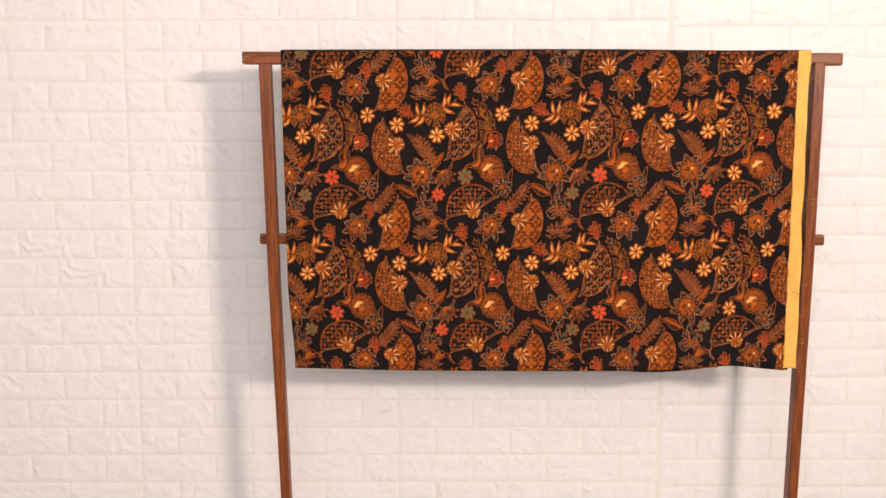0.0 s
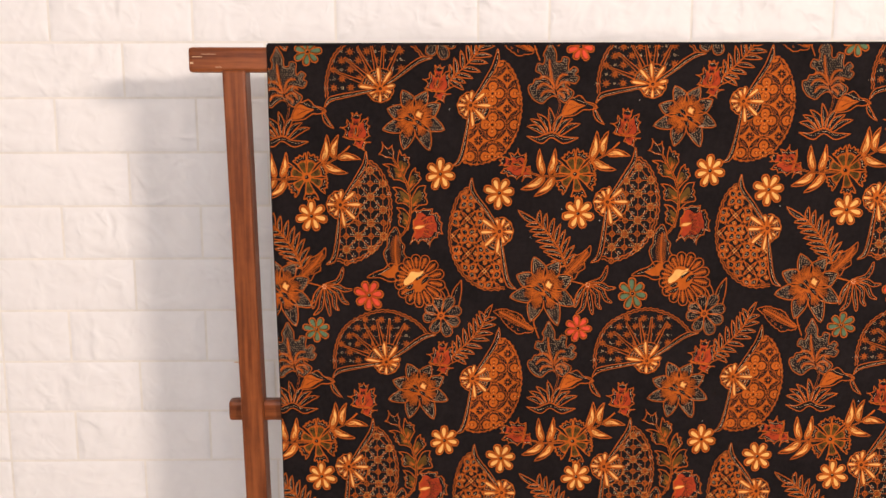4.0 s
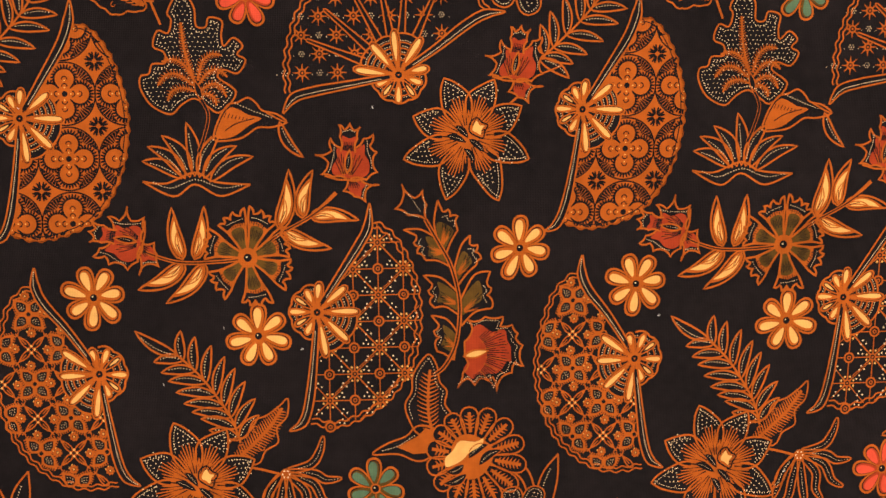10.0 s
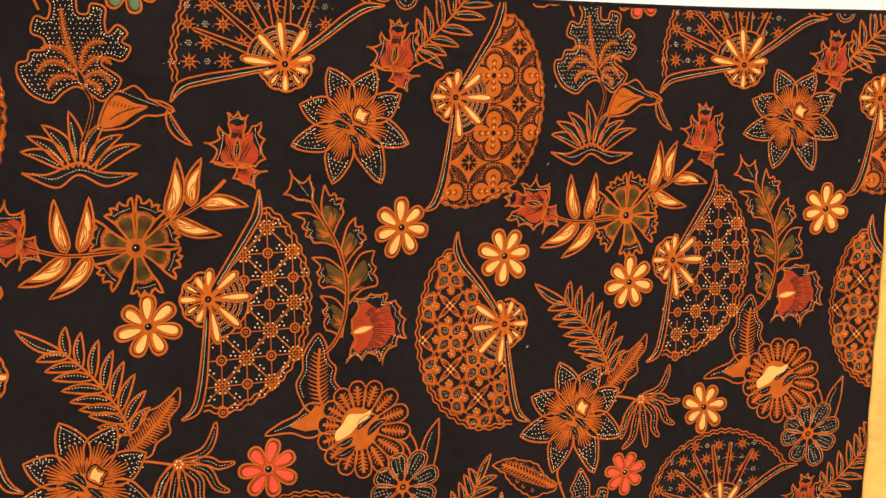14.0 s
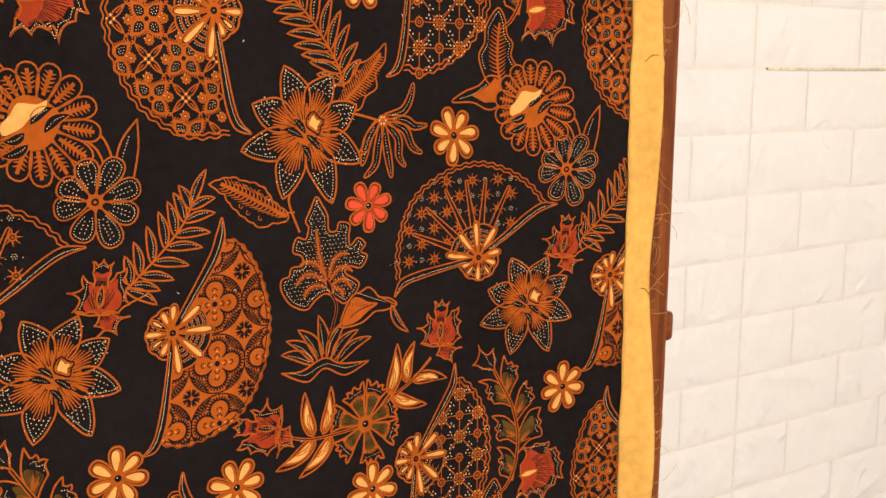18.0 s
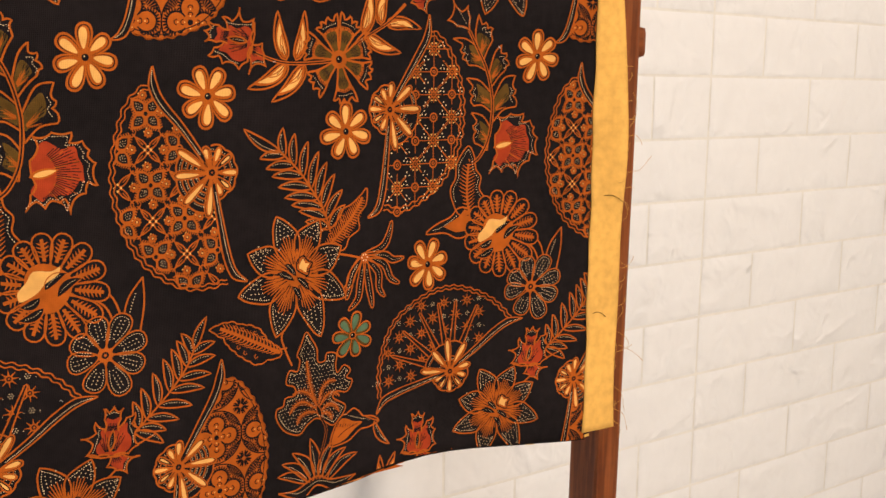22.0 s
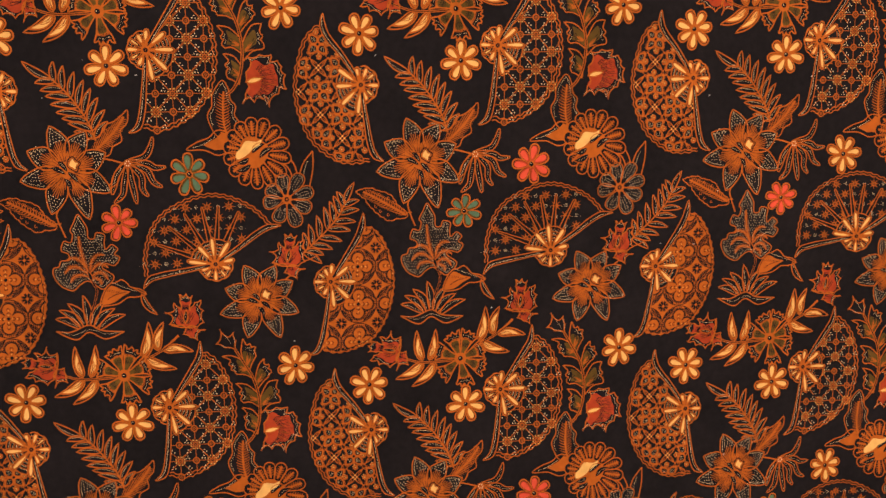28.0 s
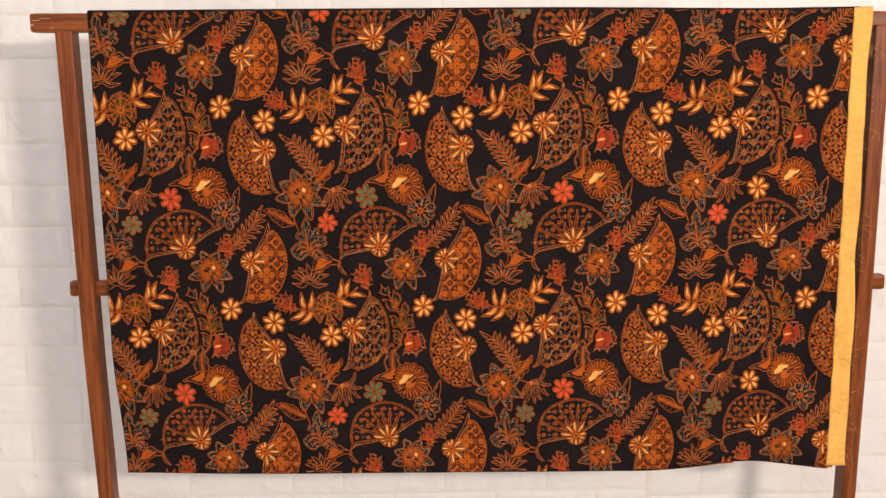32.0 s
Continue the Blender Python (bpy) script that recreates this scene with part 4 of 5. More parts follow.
def aster():
    """Many-petalled blossom with feathered petals, two leaves and a curved shoot."""
    s = Sheet()
    o = spline([(968, 742), (950, 716), (944, 690), (956, 668), (958, 642), (974, 616), (988, 606), (1000, 626), (1004, 652), (1016, 668), (1012, 690), (1024, 712), (1010, 742)], True, 4)
    s.fill(o, K, 1)
    s.line(o, 4.4, O, 3, True)
    plume(s, spline([(992, 748), (984, 710), (984, 670), (988, 632)]), 19, 7, O, 2, 0.5, 4.6)
    s.dots(shifted(o, -6.5, True)[4:-6], 6, 1.4)
    o = spline([(1010, 742), (968, 726), (944, 744), (912, 756), (886, 774), (930, 774), (962, 786), (986, 778)], True, 4)
    s.fill(o, K, 1)
    s.line(o, 4.4, O, 3, True)
    s.fill([Vector(p) for p in ((928, 762), (964, 744), (978, 730), (1010, 744), (990, 772), (956, 774))], O, 2)
    s.dots(spline([(904, 768), (930, 760), (960, 742)]), 6, 1.4)
    x, y = 1056, 778
    s.lift = 4
    for k in range(14):
        a = -118 + 25.7 * k
        r = 86 + 8 * math.cos(radians(a - 20))
        p = teardrop(x, y, a, 26, r, 33)
        s.fill(p, K, 1)
        s.line(p, 4.2, O, 3, True)
        plume(s, [polar(x, y, a, rr) for rr in (40, 54, 68, r - 9)], 9.5, 6.2, O, 2, 0.45, 5.4)
    s.fill([polar(x, y, a, 37 + 3 * math.sin(a)) for a in range(0, 360, 12)], O, 4)
    blob = spline([(1012, 796), (1010, 782), (1024, 768), (1036, 752), (1062, 754), (1076, 748), (1072, 760), (1052, 772), (1040, 784), (1026, 792)], True, 3)
    s.line(shifted(blob, -3, True), 3, K, 5, True)
    s.fill(blob, C_, 6)
    for b, t, bd in (((1050, 782), (1086, 758), 5), ((1068, 794), (1108, 768), 6), ((1042, 792), (1010, 804), 5), ((1046, 808), (1006, 824), 5)):
        q, mid, _, _ = leaf_shape(b, t, 15, bd)
        s.fill(q, K, 5)
        s.line(q, 2.6, O, 6, True)
        s.dots(mid[2:-2], 5, 1.1, D_, 7)
    s.lift = 0
    sh = [(1128, 780), (1152, 804), (1162, 836), (1164, 876)]
    s.line(spline(sh), 5, O, 2)
    s.line(spline([(1118, 800), (1140, 818), (1150, 846), (1152, 876)]), 5, O, 2)
    l, r = spline([(1164, 884), (1166, 840), (1178, 806), (1204, 776)]), spline([(1204, 776), (1202, 816), (1192, 856), (1182, 884)])
    s.fill(l + r, K, 1)
    s.line(l + r, 4.4, O, 2, True)
    s.dots(spline([(1172, 874), (1176, 834), (1190, 800)]), 6, 1.4)
    return s


def dotted_flower():
    s = Sheet()
    s.lift = 5
    x, y = 170, -41
    for k, (a, r) in enumerate(((-104, 78), (-62, 84), (-18, 80), (24, 78), (66, 88), (112, 72), (172, 68), (-148, 70))):
        o = teardrop(x, y, a, 12, r, 44)
        s.fill(o, K, 1)
        s.line(o, 4.4, O, 3, True)
        edge = shifted(o, 6.0, True)
        if (edge[len(edge) // 2] - Vector((x, y))).length > r:
            edge = shifted(o, -6.0, True)
        s.dots([p for p in edge if (p - Vector((x, y))).length > 26], 5.8, 1.5, D_, 4)
        for rr in range(34, int(r) - 12, 7):
            n = 1 + int((rr / r) * 2.4)
            for q in range(n):
                s.dot(polar(x, y, a + (q - (n - 1) / 2) * 420 / rr, rr + 2 * (q % 2)), 1.15, D_, 4, 5)
    s.dot((x, y), 14, O, 4, 12)
    s.dot((x, y), 7, K, 5, 9)
    s.dot((x, y), 3, O, 6, 6)
    return s


def curled_leaf():
    s = Sheet()
    o = spline([(369, -58), (387, -64), (414, -66), (434, -58), (454, -53), (476, -40), (492, -16), (512, 1), (522, 13), (514, 24), (494, 24), (471, 30), (456, 22), (434, 6), (421, -7), (407, -22), (400, -36), (387, -45), (369, -58)])
    o = resample(o, 3.0)
    m = len(o)
    o = shifted(o, [2.4 * abs(math.sin(k * 4.0 * math.pi / 27)) * min(1.0, k / 8, (m - 1 - k) / 8) for k in range(m)], True)
    s.fill(o, K, 1)
    s.line(o, 4.4, O, 3, True)
    plume(s, spline([(520, 15), (490, -3), (455, -23), (425, -40), (392, -57)]), 17, 8.5, O, 2, 1.0, 6.4)
    s.line([Vector((516, 13)), Vector((494, 0)), Vector((466, -17))], 15.0, O, 2, taper=lambda t: 1 - 0.75 * t)
    for cx, cy, a, f in ((424, -56, 30, 1), (439, -49, 40, 1), (466, -37, 50, 1), (484, -24, 60, 1), (431, -12, -120, -1), (445, 2, -110, -1), (468, 14, -100, -1)):
        curl(s, cx, cy, 5.5, a, f, 2.6)
    s.line(spline([(520, 8), (536, 8)]), 5, O, 2)
    return s



# ---- the hanging cloth ----
TOP, LEFT, PRINT_R = 1.6225, -0.370, 0.7975


def step(a, b, t):
    t = min(1.0, max(0.0, (t - a) / (b - a)))
    return t * t * (3 - 2 * t)


def top(x):
    """Height of the fold over the bar: the cloth lies looser towards its left end."""
    return TOP + 0.0038 * (1 - step(0.30, 0.72, x))


def bottom(x):
    """Height of the cloth's lower edge."""
    return 0.8750 + 0.0065 * step(0.0, -0.36, x) + 0.004 * step(0.15, 0.45, x) + 0.004 * math.exp(-((x - 0.68) / 0.075) ** 2) + 0.0085 * step(0.45, 0.70, x) - 0.002 * step(0.74, 0.83, x)


def left(z):
    return LEFT + 0.004 * step(1.5, 1.1, z) + 0.014 * step(1.1, 0.88, z)


def face(x, z):
    """Depth of the cloth's front face: nearly flat, a little forward at its free end, gently waved low down."""
    low = step(1.35, 0.88, z)
    free = step(0.64, 0.82, x)
    y = 2.283 - 0.022 * x - 0.022 * free
    y += low * (1 - free) * 0.0045 * math.sin(8.5 * x + 0.6) + low * low * 0.007 * step(0.52, 0.68, x) * (1 - step(0.68, 0.80, x))
    y += (1 - free) * 0.0012 * math.sin(5.2 * x + 3.1 * z) + 0.0006 * math.sin(21 * x - 4 * z)
    return y


def back_bottom(x):
    """Height of the lower edge of the cloth's back fall, which hangs a little lower at the free end."""
    return bottom(x) + 0.006 - 0.0165 * step(0.22, 0.60, x) + 0.009 * step(0.45, 0.70, x)


def back_face(x, z):
    near = step(1.15, 0.90, z)
    hang = 2.331 - 0.022 * x - 0.040 * near * (1 - 0.25 * step(0.2, -0.3, x)) - 0.021 * step(0.56, 0.84, x) * near
    return max(hang, face(x, z) + 0.0035)


faces_np, back_faces_np = np.vectorize(face), np.vectorize(back_face)


def sheet_map(px, py):
    """Design sheet to cloth: slightly keystoned, as the cloth hangs."""
    w = 1.0 + SHEET[6] * px + SHEET[7] * py
    return (SHEET[0] + SHEET[1] * px + SHEET[2] * py) / w, (SHEET[3] + SHEET[4] * px + SHEET[5] * py) / w


SHEET = (-0.229445, 0.000312512, -2.56398e-06, 1.6205, -3.38174e-05, -0.000460656, -2.0721e-05, -9.67306e-05)
PITCH_X, PITCH_Z, RISE, DRIFT = 0.3105, 0.3190, 0.0018, 0.0022


def clip(poly, nx, nz, d):
    out = []
    for i in range(len(poly)):
        a, b = poly[i - 1], poly[i]
        da, db = a[0] * nx + a[1] * nz - d, b[0] * nx + b[1] * nz - d
        if (da >= 0) != (db >= 0):
            t = da / (da - db)
            out.append((a[0] + (b[0] - a[0]) * t, a[1] + (b[1] - a[1]) * t))
        if db >= 0:
            out.append(b)
    return out


LAYER = 0.00004
cloth = tagged(new("batik_cloth"), "black batik cotton cloth with rust-orange fans, hung over a rack", "cloth")


def print_motif(name, sheet, i, j, parent=None, back=False):
    """Lays one motif of the sheet on the cloth, i repeats along and j repeats down, cut at the cloth's edges."""
    tris = np.array(sheet.tris)
    ink, layer = np.array(sheet.ink), np.array(sheet.layer)
    X, Z = sheet_map(tris[:, 0::2], tris[:, 1::2])
    X = X + i * PITCH_X + j * DRIFT
    Z = Z - j * PITCH_Z + i * RISE
    # how the cloth has stretched and slipped as it hangs: gathered towards its free end
    u, v = (X - 0.2) / 0.6, (Z - 1.25) / 0.37
    q = np.clip((X - 0.60) / 0.20, 0, 1)
    q = q * q * (3 - 2 * q)
    X, Z = X + 0.00011 - 0.00130 * u - 0.00183 * v + 0.00068 * u * u + 0.00256 * u * v + 0.00375 * v * v + 0.00040 * u ** 3 + 0.00164 * u * u * v - 0.00219 * u * v * v - 0.00380 * v ** 3 - 0.01023 * q + 0.00191 * q * v, Z - 0.00161 + 0.00478 * u + 0.00520 * v + 0.00523 * u * u - 0.00050 * u * v + 0.00222 * v * v + 0.00039 * u ** 3 - 0.00635 * u * u * v - 0.00049 * u * v * v - 0.00143 * v ** 3 - 0.00291 * q - 0.00294 * q * v
    if X.max() < LEFT or X.min() > PRINT_R or Z.min() > (0.91 if back else TOP + 0.006) or Z.max() < 0.865:
        return None
    verts, ink2, lay2 = [], [], []
    low = back_bottom if back else bottom
    depth = back_faces_np if back else faces_np
    edge = back or X.min() < LEFT + 0.02 or X.max() > PRINT_R - 0.004 or Z.max() > TOP - 0.006 or Z.min() < 0.9
    for k in range(len(X)):
        poly = [(X[k, q], Z[k, q]) for q in range(3)]
        if edge:
            cz = poly[0][1]
            poly = clip(poly, 1, 0, left(cz) + 0.0008)
            poly = clip(poly, -1, 0, -PRINT_R) if poly else poly
            poly = clip(poly, 0, -1, -0.912 if back else 0.0015 - top(sum(p[0] for p in poly) / len(poly))) if poly else poly
            poly = clip(poly, 0, 1, low(sum(p[0] for p in poly) / len(poly)) + 0.001) if poly else poly
            if len(poly) < 3:
                continue
        work = [(poly[0], poly[q], poly[q + 1]) for q in range(1, len(poly) - 1)]
        while work:
            a, b, c = work.pop()
            e = [((b[0] - a[0]) ** 2 + (b[1] - a[1]) ** 2), ((c[0] - b[0]) ** 2 + (c[1] - b[1]) ** 2), ((a[0] - c[0]) ** 2 + (a[1] - c[1]) ** 2)]
            big = max(e)
            if big > 0.014 ** 2:
                q = e.index(big)
                a, b, c = ((a, b, c), (b, c, a), (c, a, b))[q]
                m = ((a[0] + b[0]) / 2, (a[1] + b[1]) / 2)
                work += [(a, m, c), (m, b, c)]
                continue
            area = (b[0] - a[0]) * (c[1] - a[1]) - (c[0] - a[0]) * (b[1] - a[1])
            verts += (a, b, c) if area > 0 else (a, c, b)
            ink2.append(ink[k])
            lay2.append(layer[k])
    if not ink2:
        return None
    v = np.array(verts)
    n = len(ink2)
    co = np.empty((3 * n, 3), np.float32)
    co[:, 0], co[:, 2] = v[:, 0], v[:, 1]
    co[:, 1] = depth(v[:, 0], v[:, 1]) - (np.repeat(np.array(lay2), 3) + 1.5) * LAYER
    used = sorted(set(int(q) for q in ink2))
    me = bpy.data.meshes.new(name)
    me.vertices.add(3 * n)
    me.vertices.foreach_set("co", co.ravel())
    me.loops.add(3 * n)
    me.loops.foreach_set("vertex_index", np.arange(3 * n, dtype=np.int32))
    me.polygons.add(n)
    me.polygons.foreach_set("loop_start", np.arange(0, 3 * n, 3, dtype=np.int32))
    for q in used:
        me.materials.append(INK[q])
    me.polygons.foreach_set("material_index", np.array([used.index(int(q)) for q in ink2], dtype=np.int32))
    me.update(calc_edges=True)
    ob = new(name, me)
    ob.parent = parent or cloth
    return ob


def panel_bm(x_of, z_of, y_of, nu, nv, thick):
    """A thin waved sheet with real thickness; x_of, z_of, y_of of (u, v)."""
    bm = bmesh.new()
    rows = []
    for side in (0, 1):
        grid = []
        for j in range(nv + 1):
            line = []
            for i in range(nu + 1):
                u, v = i / nu, j / nv
                x, z = x_of(u, v), z_of(u, v)
                line.append(bm.verts.new((x, y_of(x, z) + side * thick, z)))
            grid.append(line)
        rows.append(grid)
    f, b = rows
    for j in range(nv):
        for i in range(nu):
            bm.faces.new((f[j][i], f[j + 1][i], f[j + 1][i + 1], f[j][i + 1]))
            bm.faces.new((b[j][i], b[j][i + 1], b[j + 1][i + 1], b[j + 1][i]))
    for j in range(nv):
        bm.faces.new((f[j][0], b[j][0], b[j + 1][0], f[j + 1][0]))
        bm.faces.new((f[j][nu], f[j + 1][nu], b[j + 1][nu], b[j][nu]))
    for i in range(nu):
        bm.faces.new((f[0][i], f[0][i + 1], b[0][i + 1], b[0][i]))
        bm.faces.new((f[nv][i], b[nv][i], b[nv][i + 1], f[nv][i + 1]))
    return bm


def zrow(x, v):
    return top(x) + (bottom(x) - top(x)) * v


front = part("front_panel", panel_bm(lambda u, v: left(TOP + (0.88 - TOP) * v) + u * (PRINT_R + 0.001 - left(TOP + (0.88 - TOP) * v)), lambda u, v: zrow(-0.36 + 1.155 * u, v), face, 150, 96, 0.0006), BLACK, cloth)
smooth(front)

# ---- the rack ----
rack = tagged(new("clothes_rack"), "red-brown varnished wooden hanging rack standing before the wall", "rack")


def beam_bm(sections, bevel=0.003):
    """A squared timber through a few cross-sections (x0, x1, y0, y1, z), edges softened."""
    bm = bmesh.new()
    rings = []
    for x0, x1, y0, y1, z in sections:
        rings.append([bm.verts.new(p) for p in ((x0, y0, z), (x1, y0, z), (x1, y1, z), (x0, y1, z))])
    for a, b in zip(rings, rings[1:]):
        for k in range(4):
            bm.faces.new((a[k], a[(k + 1) % 4], b[(k + 1) % 4], b[k]))
    bm.faces.new(rings[0][::-1])
    bm.faces.new(rings[-1])
    bmesh.ops.recalc_face_normals(bm, faces=bm.faces[:])
    bmesh.ops.bevel(bm, geom=[e for e in bm.edges if e.calc_face_angle(0) > 0.9], offset=bevel, segments=2, affect="EDGES", profile=0.6)
    return bm


def lay(ob, x, y, z, ry):
    ob.matrix_basis = pose(x, y, z, 0, ry, 0)
    return ob


part("post", beam_bm([(-0.378, -0.356, 2.288, 2.322, 0.0), (-0.394, -0.371, 2.288, 2.322, 0.553), (-0.4115, -0.386, 2.288, 2.322, 1.077), (-0.4210, -0.3945, 2.288, 2.322, 1.598)]), WOOD, rack)
part("post", beam_bm([(0.824, 0.846, 2.269, 2.303, 0.0), (0.832, 0.8555, 2.269, 2.303, 0.56), (0.8405, 0.8655, 2.269, 2.303, 1.15), (0.8430, 0.8685, 2.269, 2.303, 1.598)]), WOOD, rack)
bar = part("top_bar", beam_bm([(-0.0143, 0.0143, -0.018, 0.018, -0.684), (-0.0143, 0.0143, -0.018, 0.018, 0.687)], 0.0045), WOOD, rack)
bar.matrix_basis = Matrix.Translation((0.2245, 2.3040, 1.6072)) @ pose(0, 0, -0.0, 0, 0, -0.55) @ pose(0, 0, 0, 0, 90.2, 0)
rail = part("cross_rail", beam_bm([(-0.0125, 0.0125, -0.010, 0.010, -0.664), (-0.0125, 0.0125, -0.010, 0.010, 0.664)], 0.005), WOOD, rack)
rail.matrix_basis = Matrix.Translation((0.2320, 2.307, 1.1885)) @ pose(0, 0, 0, 0, 0, -0.5) @ pose(0, 0, 0, 0, 90.1, 0)

def moved(sheet, dx, dy):
    sheet.tris = [(a + dx, b + dy, c + dx, d + dy, e + dx, f + dy) for a, b, c, d, e, f in sheet.tris]
    return sheet


# one drawing of every motif, laid over all repeats of the cloth
MOTIFS = [("solid_fan_motif", moved(fan_solid(), -1.5, -1)), ("flowered_fan_motif", moved(fan_flowered(), 1.5, -3.5)), ("netted_fan_motif", moved(fan_netted(), -2.5, 0)), ("open_fan_motif", moved(fan_open(), 2.5, 4)),
          ("berry_sprig_motif", sprig()), ("star_blossom_motif", sprig_bloom()), ("fern_motif", palm_fern()), ("fern_motif", drooping_fern()),
          ("plumed_blossom_motif", bloom_with_plume()), ("coral_plant_motif", coral_plant()), ("vine_motif", vine()), ("aster_motif", aster()),
          ("dotted_flower_motif", dotted_flower()), ("curled_leaf_motif", curled_leaf())]
for name, sheet in MOTIFS:
    for i in range(-2, 5):
        for j in range(-1, 4):
            print_motif(name, sheet, i, j)
# small daisies whose petals were coloured by hand, red, green or cream in turn
for x, y, rot, kind in ((691, 1, 12, 0), (890, 832, 10, 1)):
    for i in range(-2, 5):
        for j in range(-1, 4):
            tone = P_ if (i + kind) % 2 == 0 else G_
            if kind == 1 and i >= 2:
                tone = C_
            if (kind, i, j) == (0, 2, 2):
                tone = G_
            print_daisy({P_: "red_daisy_motif", G_: "green_daisy_motif", C_: "cream_daisy_motif"}[tone], x, y + (8 if kind == 0 and j > 0 else 0), 52, tone, rot + 17 * i - 9 * j, i, j)
for x, y, r, rot in ((697, 572, 55, 14), (420, 505, 56, -8), (208, 442, 56, 10)):
    for i in range(-2, 5):
        for j in range(-1, 4):
            print_daisy("cream_daisy_motif", x, y, r, C_, rot, i, j)
# the same print on the back fall, of which only the lower rim shows
for k, di, dj in ((0, 0.35, 2.14), (4, 0.12, 1.91), (4, 0.62, 1.55), (5, 0.80, 2.09), (11, 0.05, 1.40)):
    for i in range(-1, 4):
        print_motif("back_rim_print", MOTIFS[k][1], i + di, dj, None, True)

# ---- foam bricks on the wall ----
def brick_mesh(width, seed):
    """One embossed brick: soft edges and stone-like ridges, with joints all round it."""
    gap, lift = 0.0016, 0.0012
    w, h = width - 2 * gap, ROW_H - 2 * gap
    n = max(5, int(14 * width / 0.2))
    xs = [0.0, 0.0022, 0.0060] + [0.0060 + (w - 0.0120) * k / n for k in range(1, n)] + [w - 0.0060, w - 0.0022, w]
    zs = [0.0, 0.0022, 0.0060] + [0.0060 + (h - 0.0120) * k / 5 for k in range(1, 5)] + [h - 0.0060, h - 0.0022, h]
    bm = bmesh.new()
    grid = []
    for z in zs:
        line = []
        for x in xs:
            e = min(x, w - x, z, h - z)
            p = Vector((x * 15 + seed * 7.3, z * 22 + seed * 3.1, seed * 1.7))
            y = -lift * min(1.0, e / 0.0060) ** 0.75
            if e > 0.0058:
                y -= min(1.0, e / 0.014) * (0.0014 * max(0.0, 1 - abs(noise.noise(p)) * 2.6) ** 2 + 0.0012 * noise.noise(p * 1.7))
            line.append(bm.verts.new((x + gap, y, z + gap)))
        grid.append(line)
    for j in range(len(zs) - 1):
        for i in range(len(xs) - 1):
            bm.faces.new((grid[j][i], grid[j][i + 1], grid[j + 1][i + 1], grid[j + 1][i]))
    me = bpy.data.meshes.new("brick")
    bm.to_mesh(me)
    bm.free()
    for p in me.polygons:
        p.use_smooth = True
    me.materials.append(FOAM)
    return me


FULL = [brick_mesh(BRICK_W, 3 + k) for k in range(14)]
HALF = [brick_mesh(BRICK_W / 2, 40 + k) for k in range(6)]
PANEL_W = 3.5 * BRICK_W
rng = random.Random(11)
far_v, far_f = [], []
for r in range(-17, 8):
    for pnl in range(-2, 6):
        x = SEAM_X + pnl * PANEL_W + (0.008 if pnl >= 2 else 0.0)
        drop = -0.015 if pnl >= 2 else 0.0
        z = LINE_Z + r * ROW_H + drop
        for wide in ((0.5, 1, 1, 1) if r % 2 == 0 else (1, 1, 1, 0.5)):
            me = rng.choice(FULL if wide == 1 else HALF)
            hidden = -0.28 < x < 0.66 and 0.98 < z < 1.50
            outside = x < -1.42 or x > 2.25 or z < 0.42 or z > 1.86
            if hidden or outside:
                base = len(far_v)
                far_v += [(v.co.x + x, v.co.y + WALL_Y + 0.0055, v.co.z + z) for v in me.vertices]
                far_f += [[base + q for q in p.vertices] for p in me.polygons]
            else:
                ob = new("brick", me)
                ob.parent = wall
                ob.location = (x, WALL_Y + 0.0055, z)
            x += wide * BRICK_W
me = bpy.data.meshes.new("outer_bricks")
me.from_pydata(far_v, [], far_f)
for p in me.polygons:
    p.use_smooth = True
me.materials.append(FOAM)
rest = new("outer_bricks", me)
rest.parent = wall
tagged(rest, kind="stuff")
GLUE = material("aged_glue_line", (0.84, 0.74, 0.53), 0.6, 0.3, 0.25, 30.0)
zz = LINE_Z - 0.015 - 3 * ROW_H
part("glue_seam", box_bm(SEAM_X + 3 * PANEL_W + 0.03, 2.3, WALL_Y + 0.0028, WALL_Y + 0.006, zz - 0.0015, zz + 0.0015), GLUE, wall, "yellowed glue along a panel seam")

# ---- the cloth's yellow end, back fall, threads and lint ----
def strip_right(z):
    t = (TOP - z) / 0.74
    return 0.8222 + 0.0050 * step(1.12, 0.94, z) + 0.0016 * math.sin(2.3 + 9.5 * t) + 0.0012 * math.sin(31 * t + 1.0)


def strip_left(z):
    return PRINT_R - 0.0012 + 0.0008 * math.sin(90 * z) * math.sin(37 * z)


def strip_face(x, z):
    wave = 0.008 * math.exp(-((z - 1.100) / 0.050) ** 2) + 0.006 * math.exp(-((z - 1.375) / 0.045) ** 2) - 0.004 * math.exp(-((z - 1.25) / 0.05) ** 2)
    crease = 0.0016 * math.exp(-((z - 1.392) / 0.003) ** 2) + 0.0012 * math.exp(-((z - 1.448) / 0.0025) ** 2)
    return face(min(x, 0.84), z) - 0.0012 - (wave + crease) * step(0.798, 0.821, x)


def z_strip(v):
    return TOP + (0.8925 - TOP) * v


strip = smooth(part("selvage_strip", panel_bm(lambda u, v: strip_left(z_strip(v)) + u * (strip_right(z_strip(v)) - strip_left(z_strip(v))), lambda u, v: z_strip(v), strip_face, 8, 150, 0.0008), YELLOW, cloth, "plain yellow unprinted end of the cloth"))


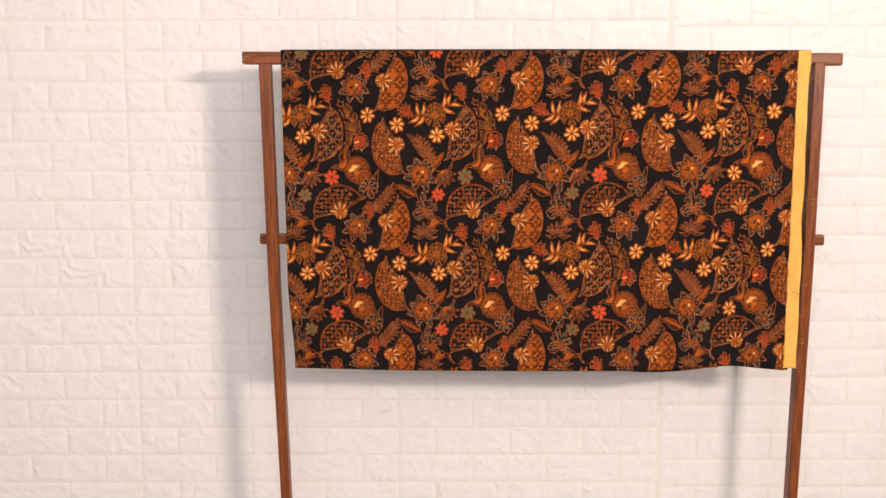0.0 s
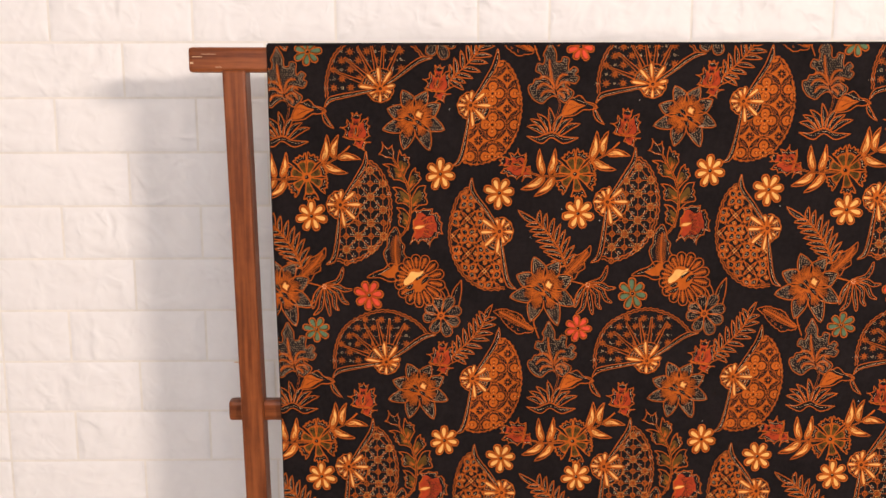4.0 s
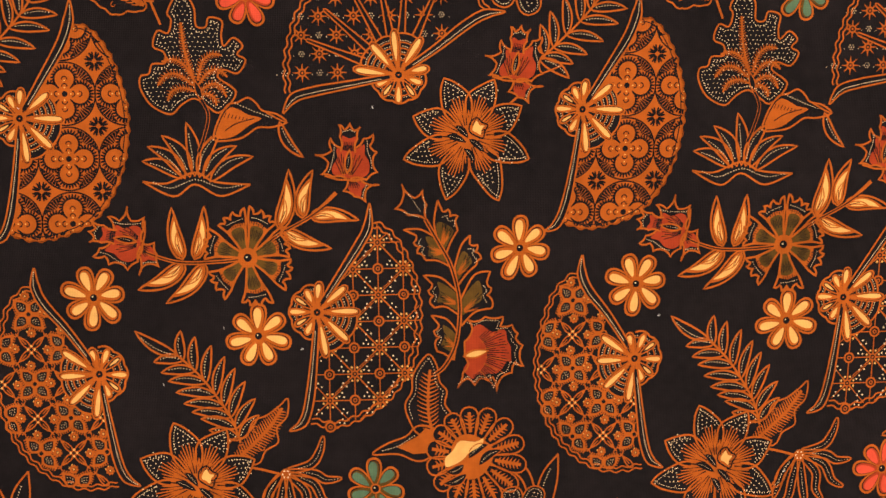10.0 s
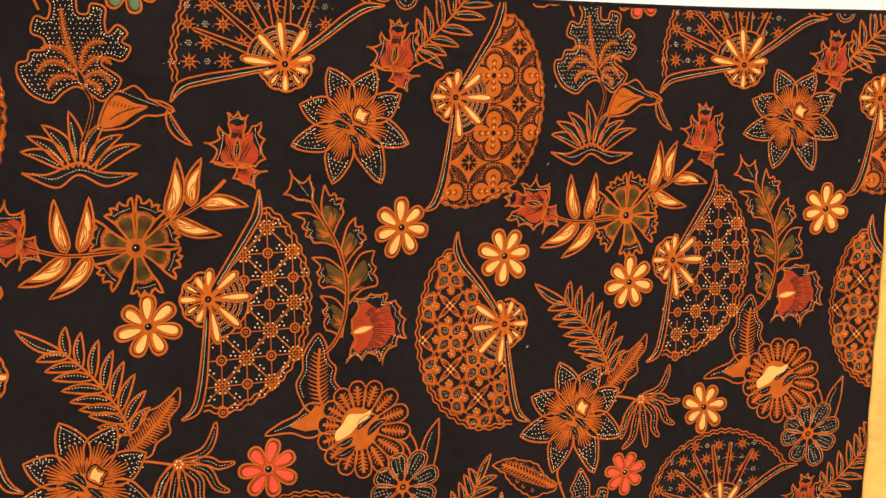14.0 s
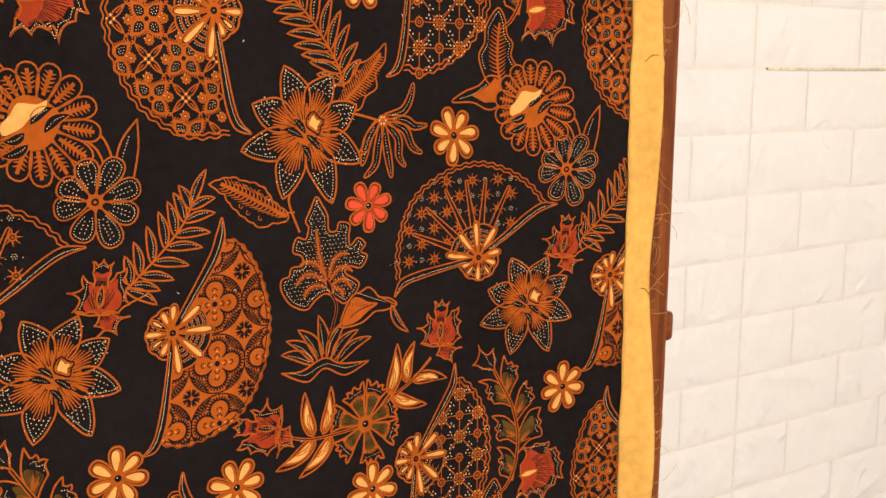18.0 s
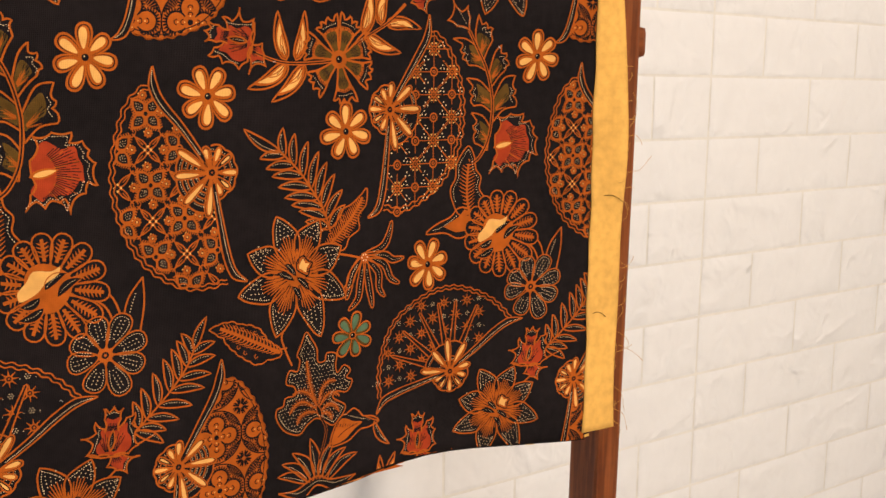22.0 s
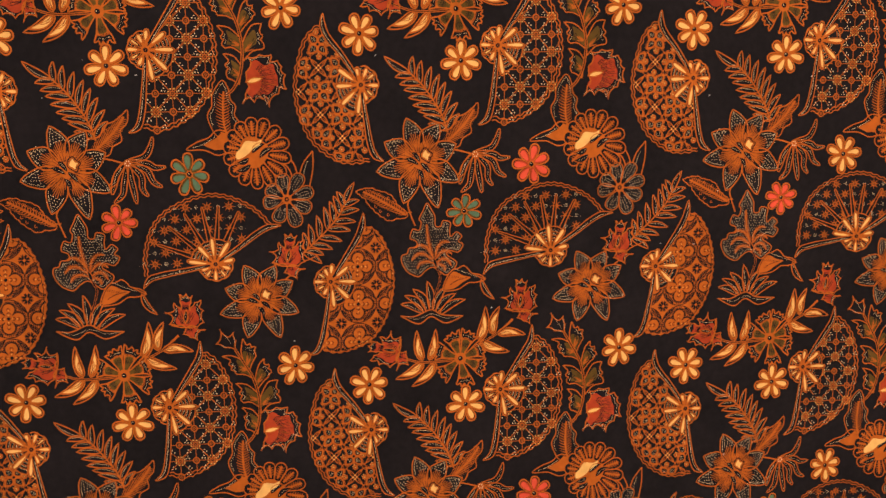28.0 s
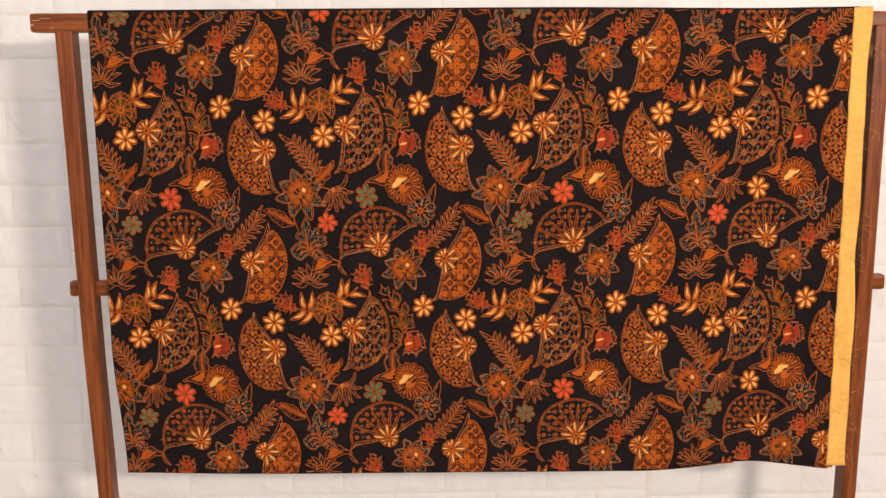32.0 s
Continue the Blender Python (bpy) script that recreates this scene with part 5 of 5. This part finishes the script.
smooth(part("back_panel", panel_bm(lambda u, v: LEFT + 0.022 + u * (0.810 - LEFT - 0.022), lambda u, v: TOP - 0.002 + (back_bottom(LEFT + 0.022 + u * (0.810 - LEFT - 0.022)) - TOP + 0.002) * v, back_face, 60, 40, 0.0006), BLACK, cloth))
# the fold over the bar
bm = bmesh.new()
prev = None
for i in range(61):
    x = LEFT + 0.001 + (0.824 - LEFT) * i / 60
    y0, y1 = face(x, TOP), back_face(x, TOP)
    ring = []
    for k in range(9):
        a = math.pi * k / 8
        ring.append(bm.verts.new((x, (y0 + y1) / 2 - (y1 - y0) / 2 * math.cos(a), top(x) - 0.0005 + 0.0028 * math.sin(a) ** 0.5)))
    if prev:
        for k in range(8):
            bm.faces.new((prev[k], ring[k], ring[k + 1], prev[k + 1]))
    prev = ring
fold = smooth(part("top_fold", bm, [BLACK, YELLOW], cloth))
for p in fold.data.polygons:
    if p.center.x > PRINT_R:
        p.material_index = 1

def stripe_piece(name, x0, w, dz, h, mat, lift, label=""):
    part(name, panel_bm(lambda u, v: x0 + u * w, lambda u, v: back_bottom(x0 + u * w) + dz + v * h + 0.0006 * math.sin(700 * u * w), lambda x, z: back_face(x, z) - lift, 10, 2, 0.0002), mat, cloth, label)


stripe_piece("selvage_stripe", 0.752, 0.058, 0.0003, 0.0022, YELLOW, 0.0008, "frayed yellow selvage end with black lettering bars")
for x0, w, dz, h in ((0.742, 0.014, 0.0055, 0.0050), (0.757, 0.008, 0.0075, 0.0034), (0.768, 0.005, 0.0050, 0.0060), (0.776, 0.017, 0.0092, 0.0022), (0.795, 0.006, 0.0048, 0.0062), (0.803, 0.005, 0.0075, 0.0035), (0.778, 0.012, 0.0038, 0.0016)):
    stripe_piece("selvage_bar", x0, w, dz, h, YELLOW, 0.0010)


def thread_bm(pts, r=0.00022):
    bm = bmesh.new()
    prev = None
    for i, p in enumerate(pts):
        d = (pts[min(i + 1, len(pts) - 1)] - pts[max(i - 1, 0)]).normalized()
        s1 = d.cross(Vector((0.3, 1, 0.2))).normalized()
        s2 = d.cross(s1)
        ring = [bm.verts.new(p + (s1 * math.cos(a) + s2 * math.sin(a)) * r) for a in (0, 2.09, 4.19)]
        if prev:
            for k in range(3):
                bm.faces.new((prev[k], prev[(k + 1) % 3], ring[(k + 1) % 3], ring[k]))
        prev = ring
    return bm


rng = random.Random(21)
for k in range(84):
    z = 0.896 + 0.70 * rng.random() ** 1.35
    long = rng.choice((0.006, 0.008, 0.010, 0.014, 0.020, 0.030)) * (1.3 if k % 11 == 0 else 1.0)
    x = strip_right(z) - 0.0012
    p = Vector((x, strip_face(x, z) - 0.0003, z))
    a = rng.uniform(-1.0, 0.9)
    bend = rng.uniform(-2.2, 2.2)
    pts = [p.copy()]
    for q in range(9):
        a += bend / 9 + rng.uniform(-0.25, 0.25)
        p = p + Vector((math.cos(a) * long / 9, rng.uniform(-0.0004, 0.0006), math.sin(a) * long / 9))
        pts.append(p.copy())
    part("loose_thread", thread_bm(pts, 0.00017), THREAD, cloth)
for z, x0, x1, dz in ((1.073, 0.806, 0.820, -0.005), (1.236, 0.812, 0.822, -0.006), (0.985, 0.801, 0.813, -0.004), (1.395, 0.806, 0.815, 0.004)):
    pts = [Vector((x0 + (x1 - x0) * t, strip_face(x0 + (x1 - x0) * t, z) - 0.0006, z + dz * t + 0.0022 * math.sin(3.1 * t))) for t in (q / 8 for q in range(9))]
    part("dark_thread", thread_bm(pts, 0.00028), OLIVE, cloth)

# lint caught on the cloth
LINT = material("white_lint", (0.62, 0.58, 0.53), 0.9, 0.1, 0.1, 400.0)
rng = random.Random(33)
for k in range(46):
    x, z = rng.uniform(-0.34, 0.78), rng.uniform(0.92, 1.59)
    a = rng.uniform(0, 6.28)
    pts = [Vector((x + 0.0007 * q * math.cos(a + 0.4 * q) * rng.uniform(0.3, 1), face(x, z) - 0.0016, z + 0.0007 * q * math.sin(a + 0.4 * q) * rng.uniform(0.3, 1))) for q in range(4)]
    part("lint_speck", thread_bm(pts, rng.choice((0.00016, 0.0002, 0.0003))), LINT, cloth)

# wear on the rack's posts: pale nicks in the varnish
NICK = material("bare_wood_nick", (0.55, 0.36, 0.22), 0.7, 0.2, 0.1, 200.0)
for x, z, w, h in ((-0.4115, 1.2545, 0.016, 0.0012), (-0.394, 1.247, 0.0022, 0.005), (-0.4155, 1.5855, 0.006, 0.0018), (-0.402, 1.455, 0.0016, 0.004), (-0.3935, 1.262, 0.003, 0.002)):
    part("varnish_nick", box_bm(x - w / 2, x + w / 2, 2.2893, 2.2908, z, z + h), NICK, rack)
for x, z, w, h in ((-0.449, 1.6125, 0.011, 0.0009), (-0.436, 1.6155, 0.016, 0.0006), (-0.4555, 1.605, 0.0035, 0.0022), (-0.425, 1.6010, 0.007, 0.0007)):
    part("varnish_nick", box_bm(x - w / 2, x + w / 2, 2.2908, 2.2950, z, z + h), NICK, rack)
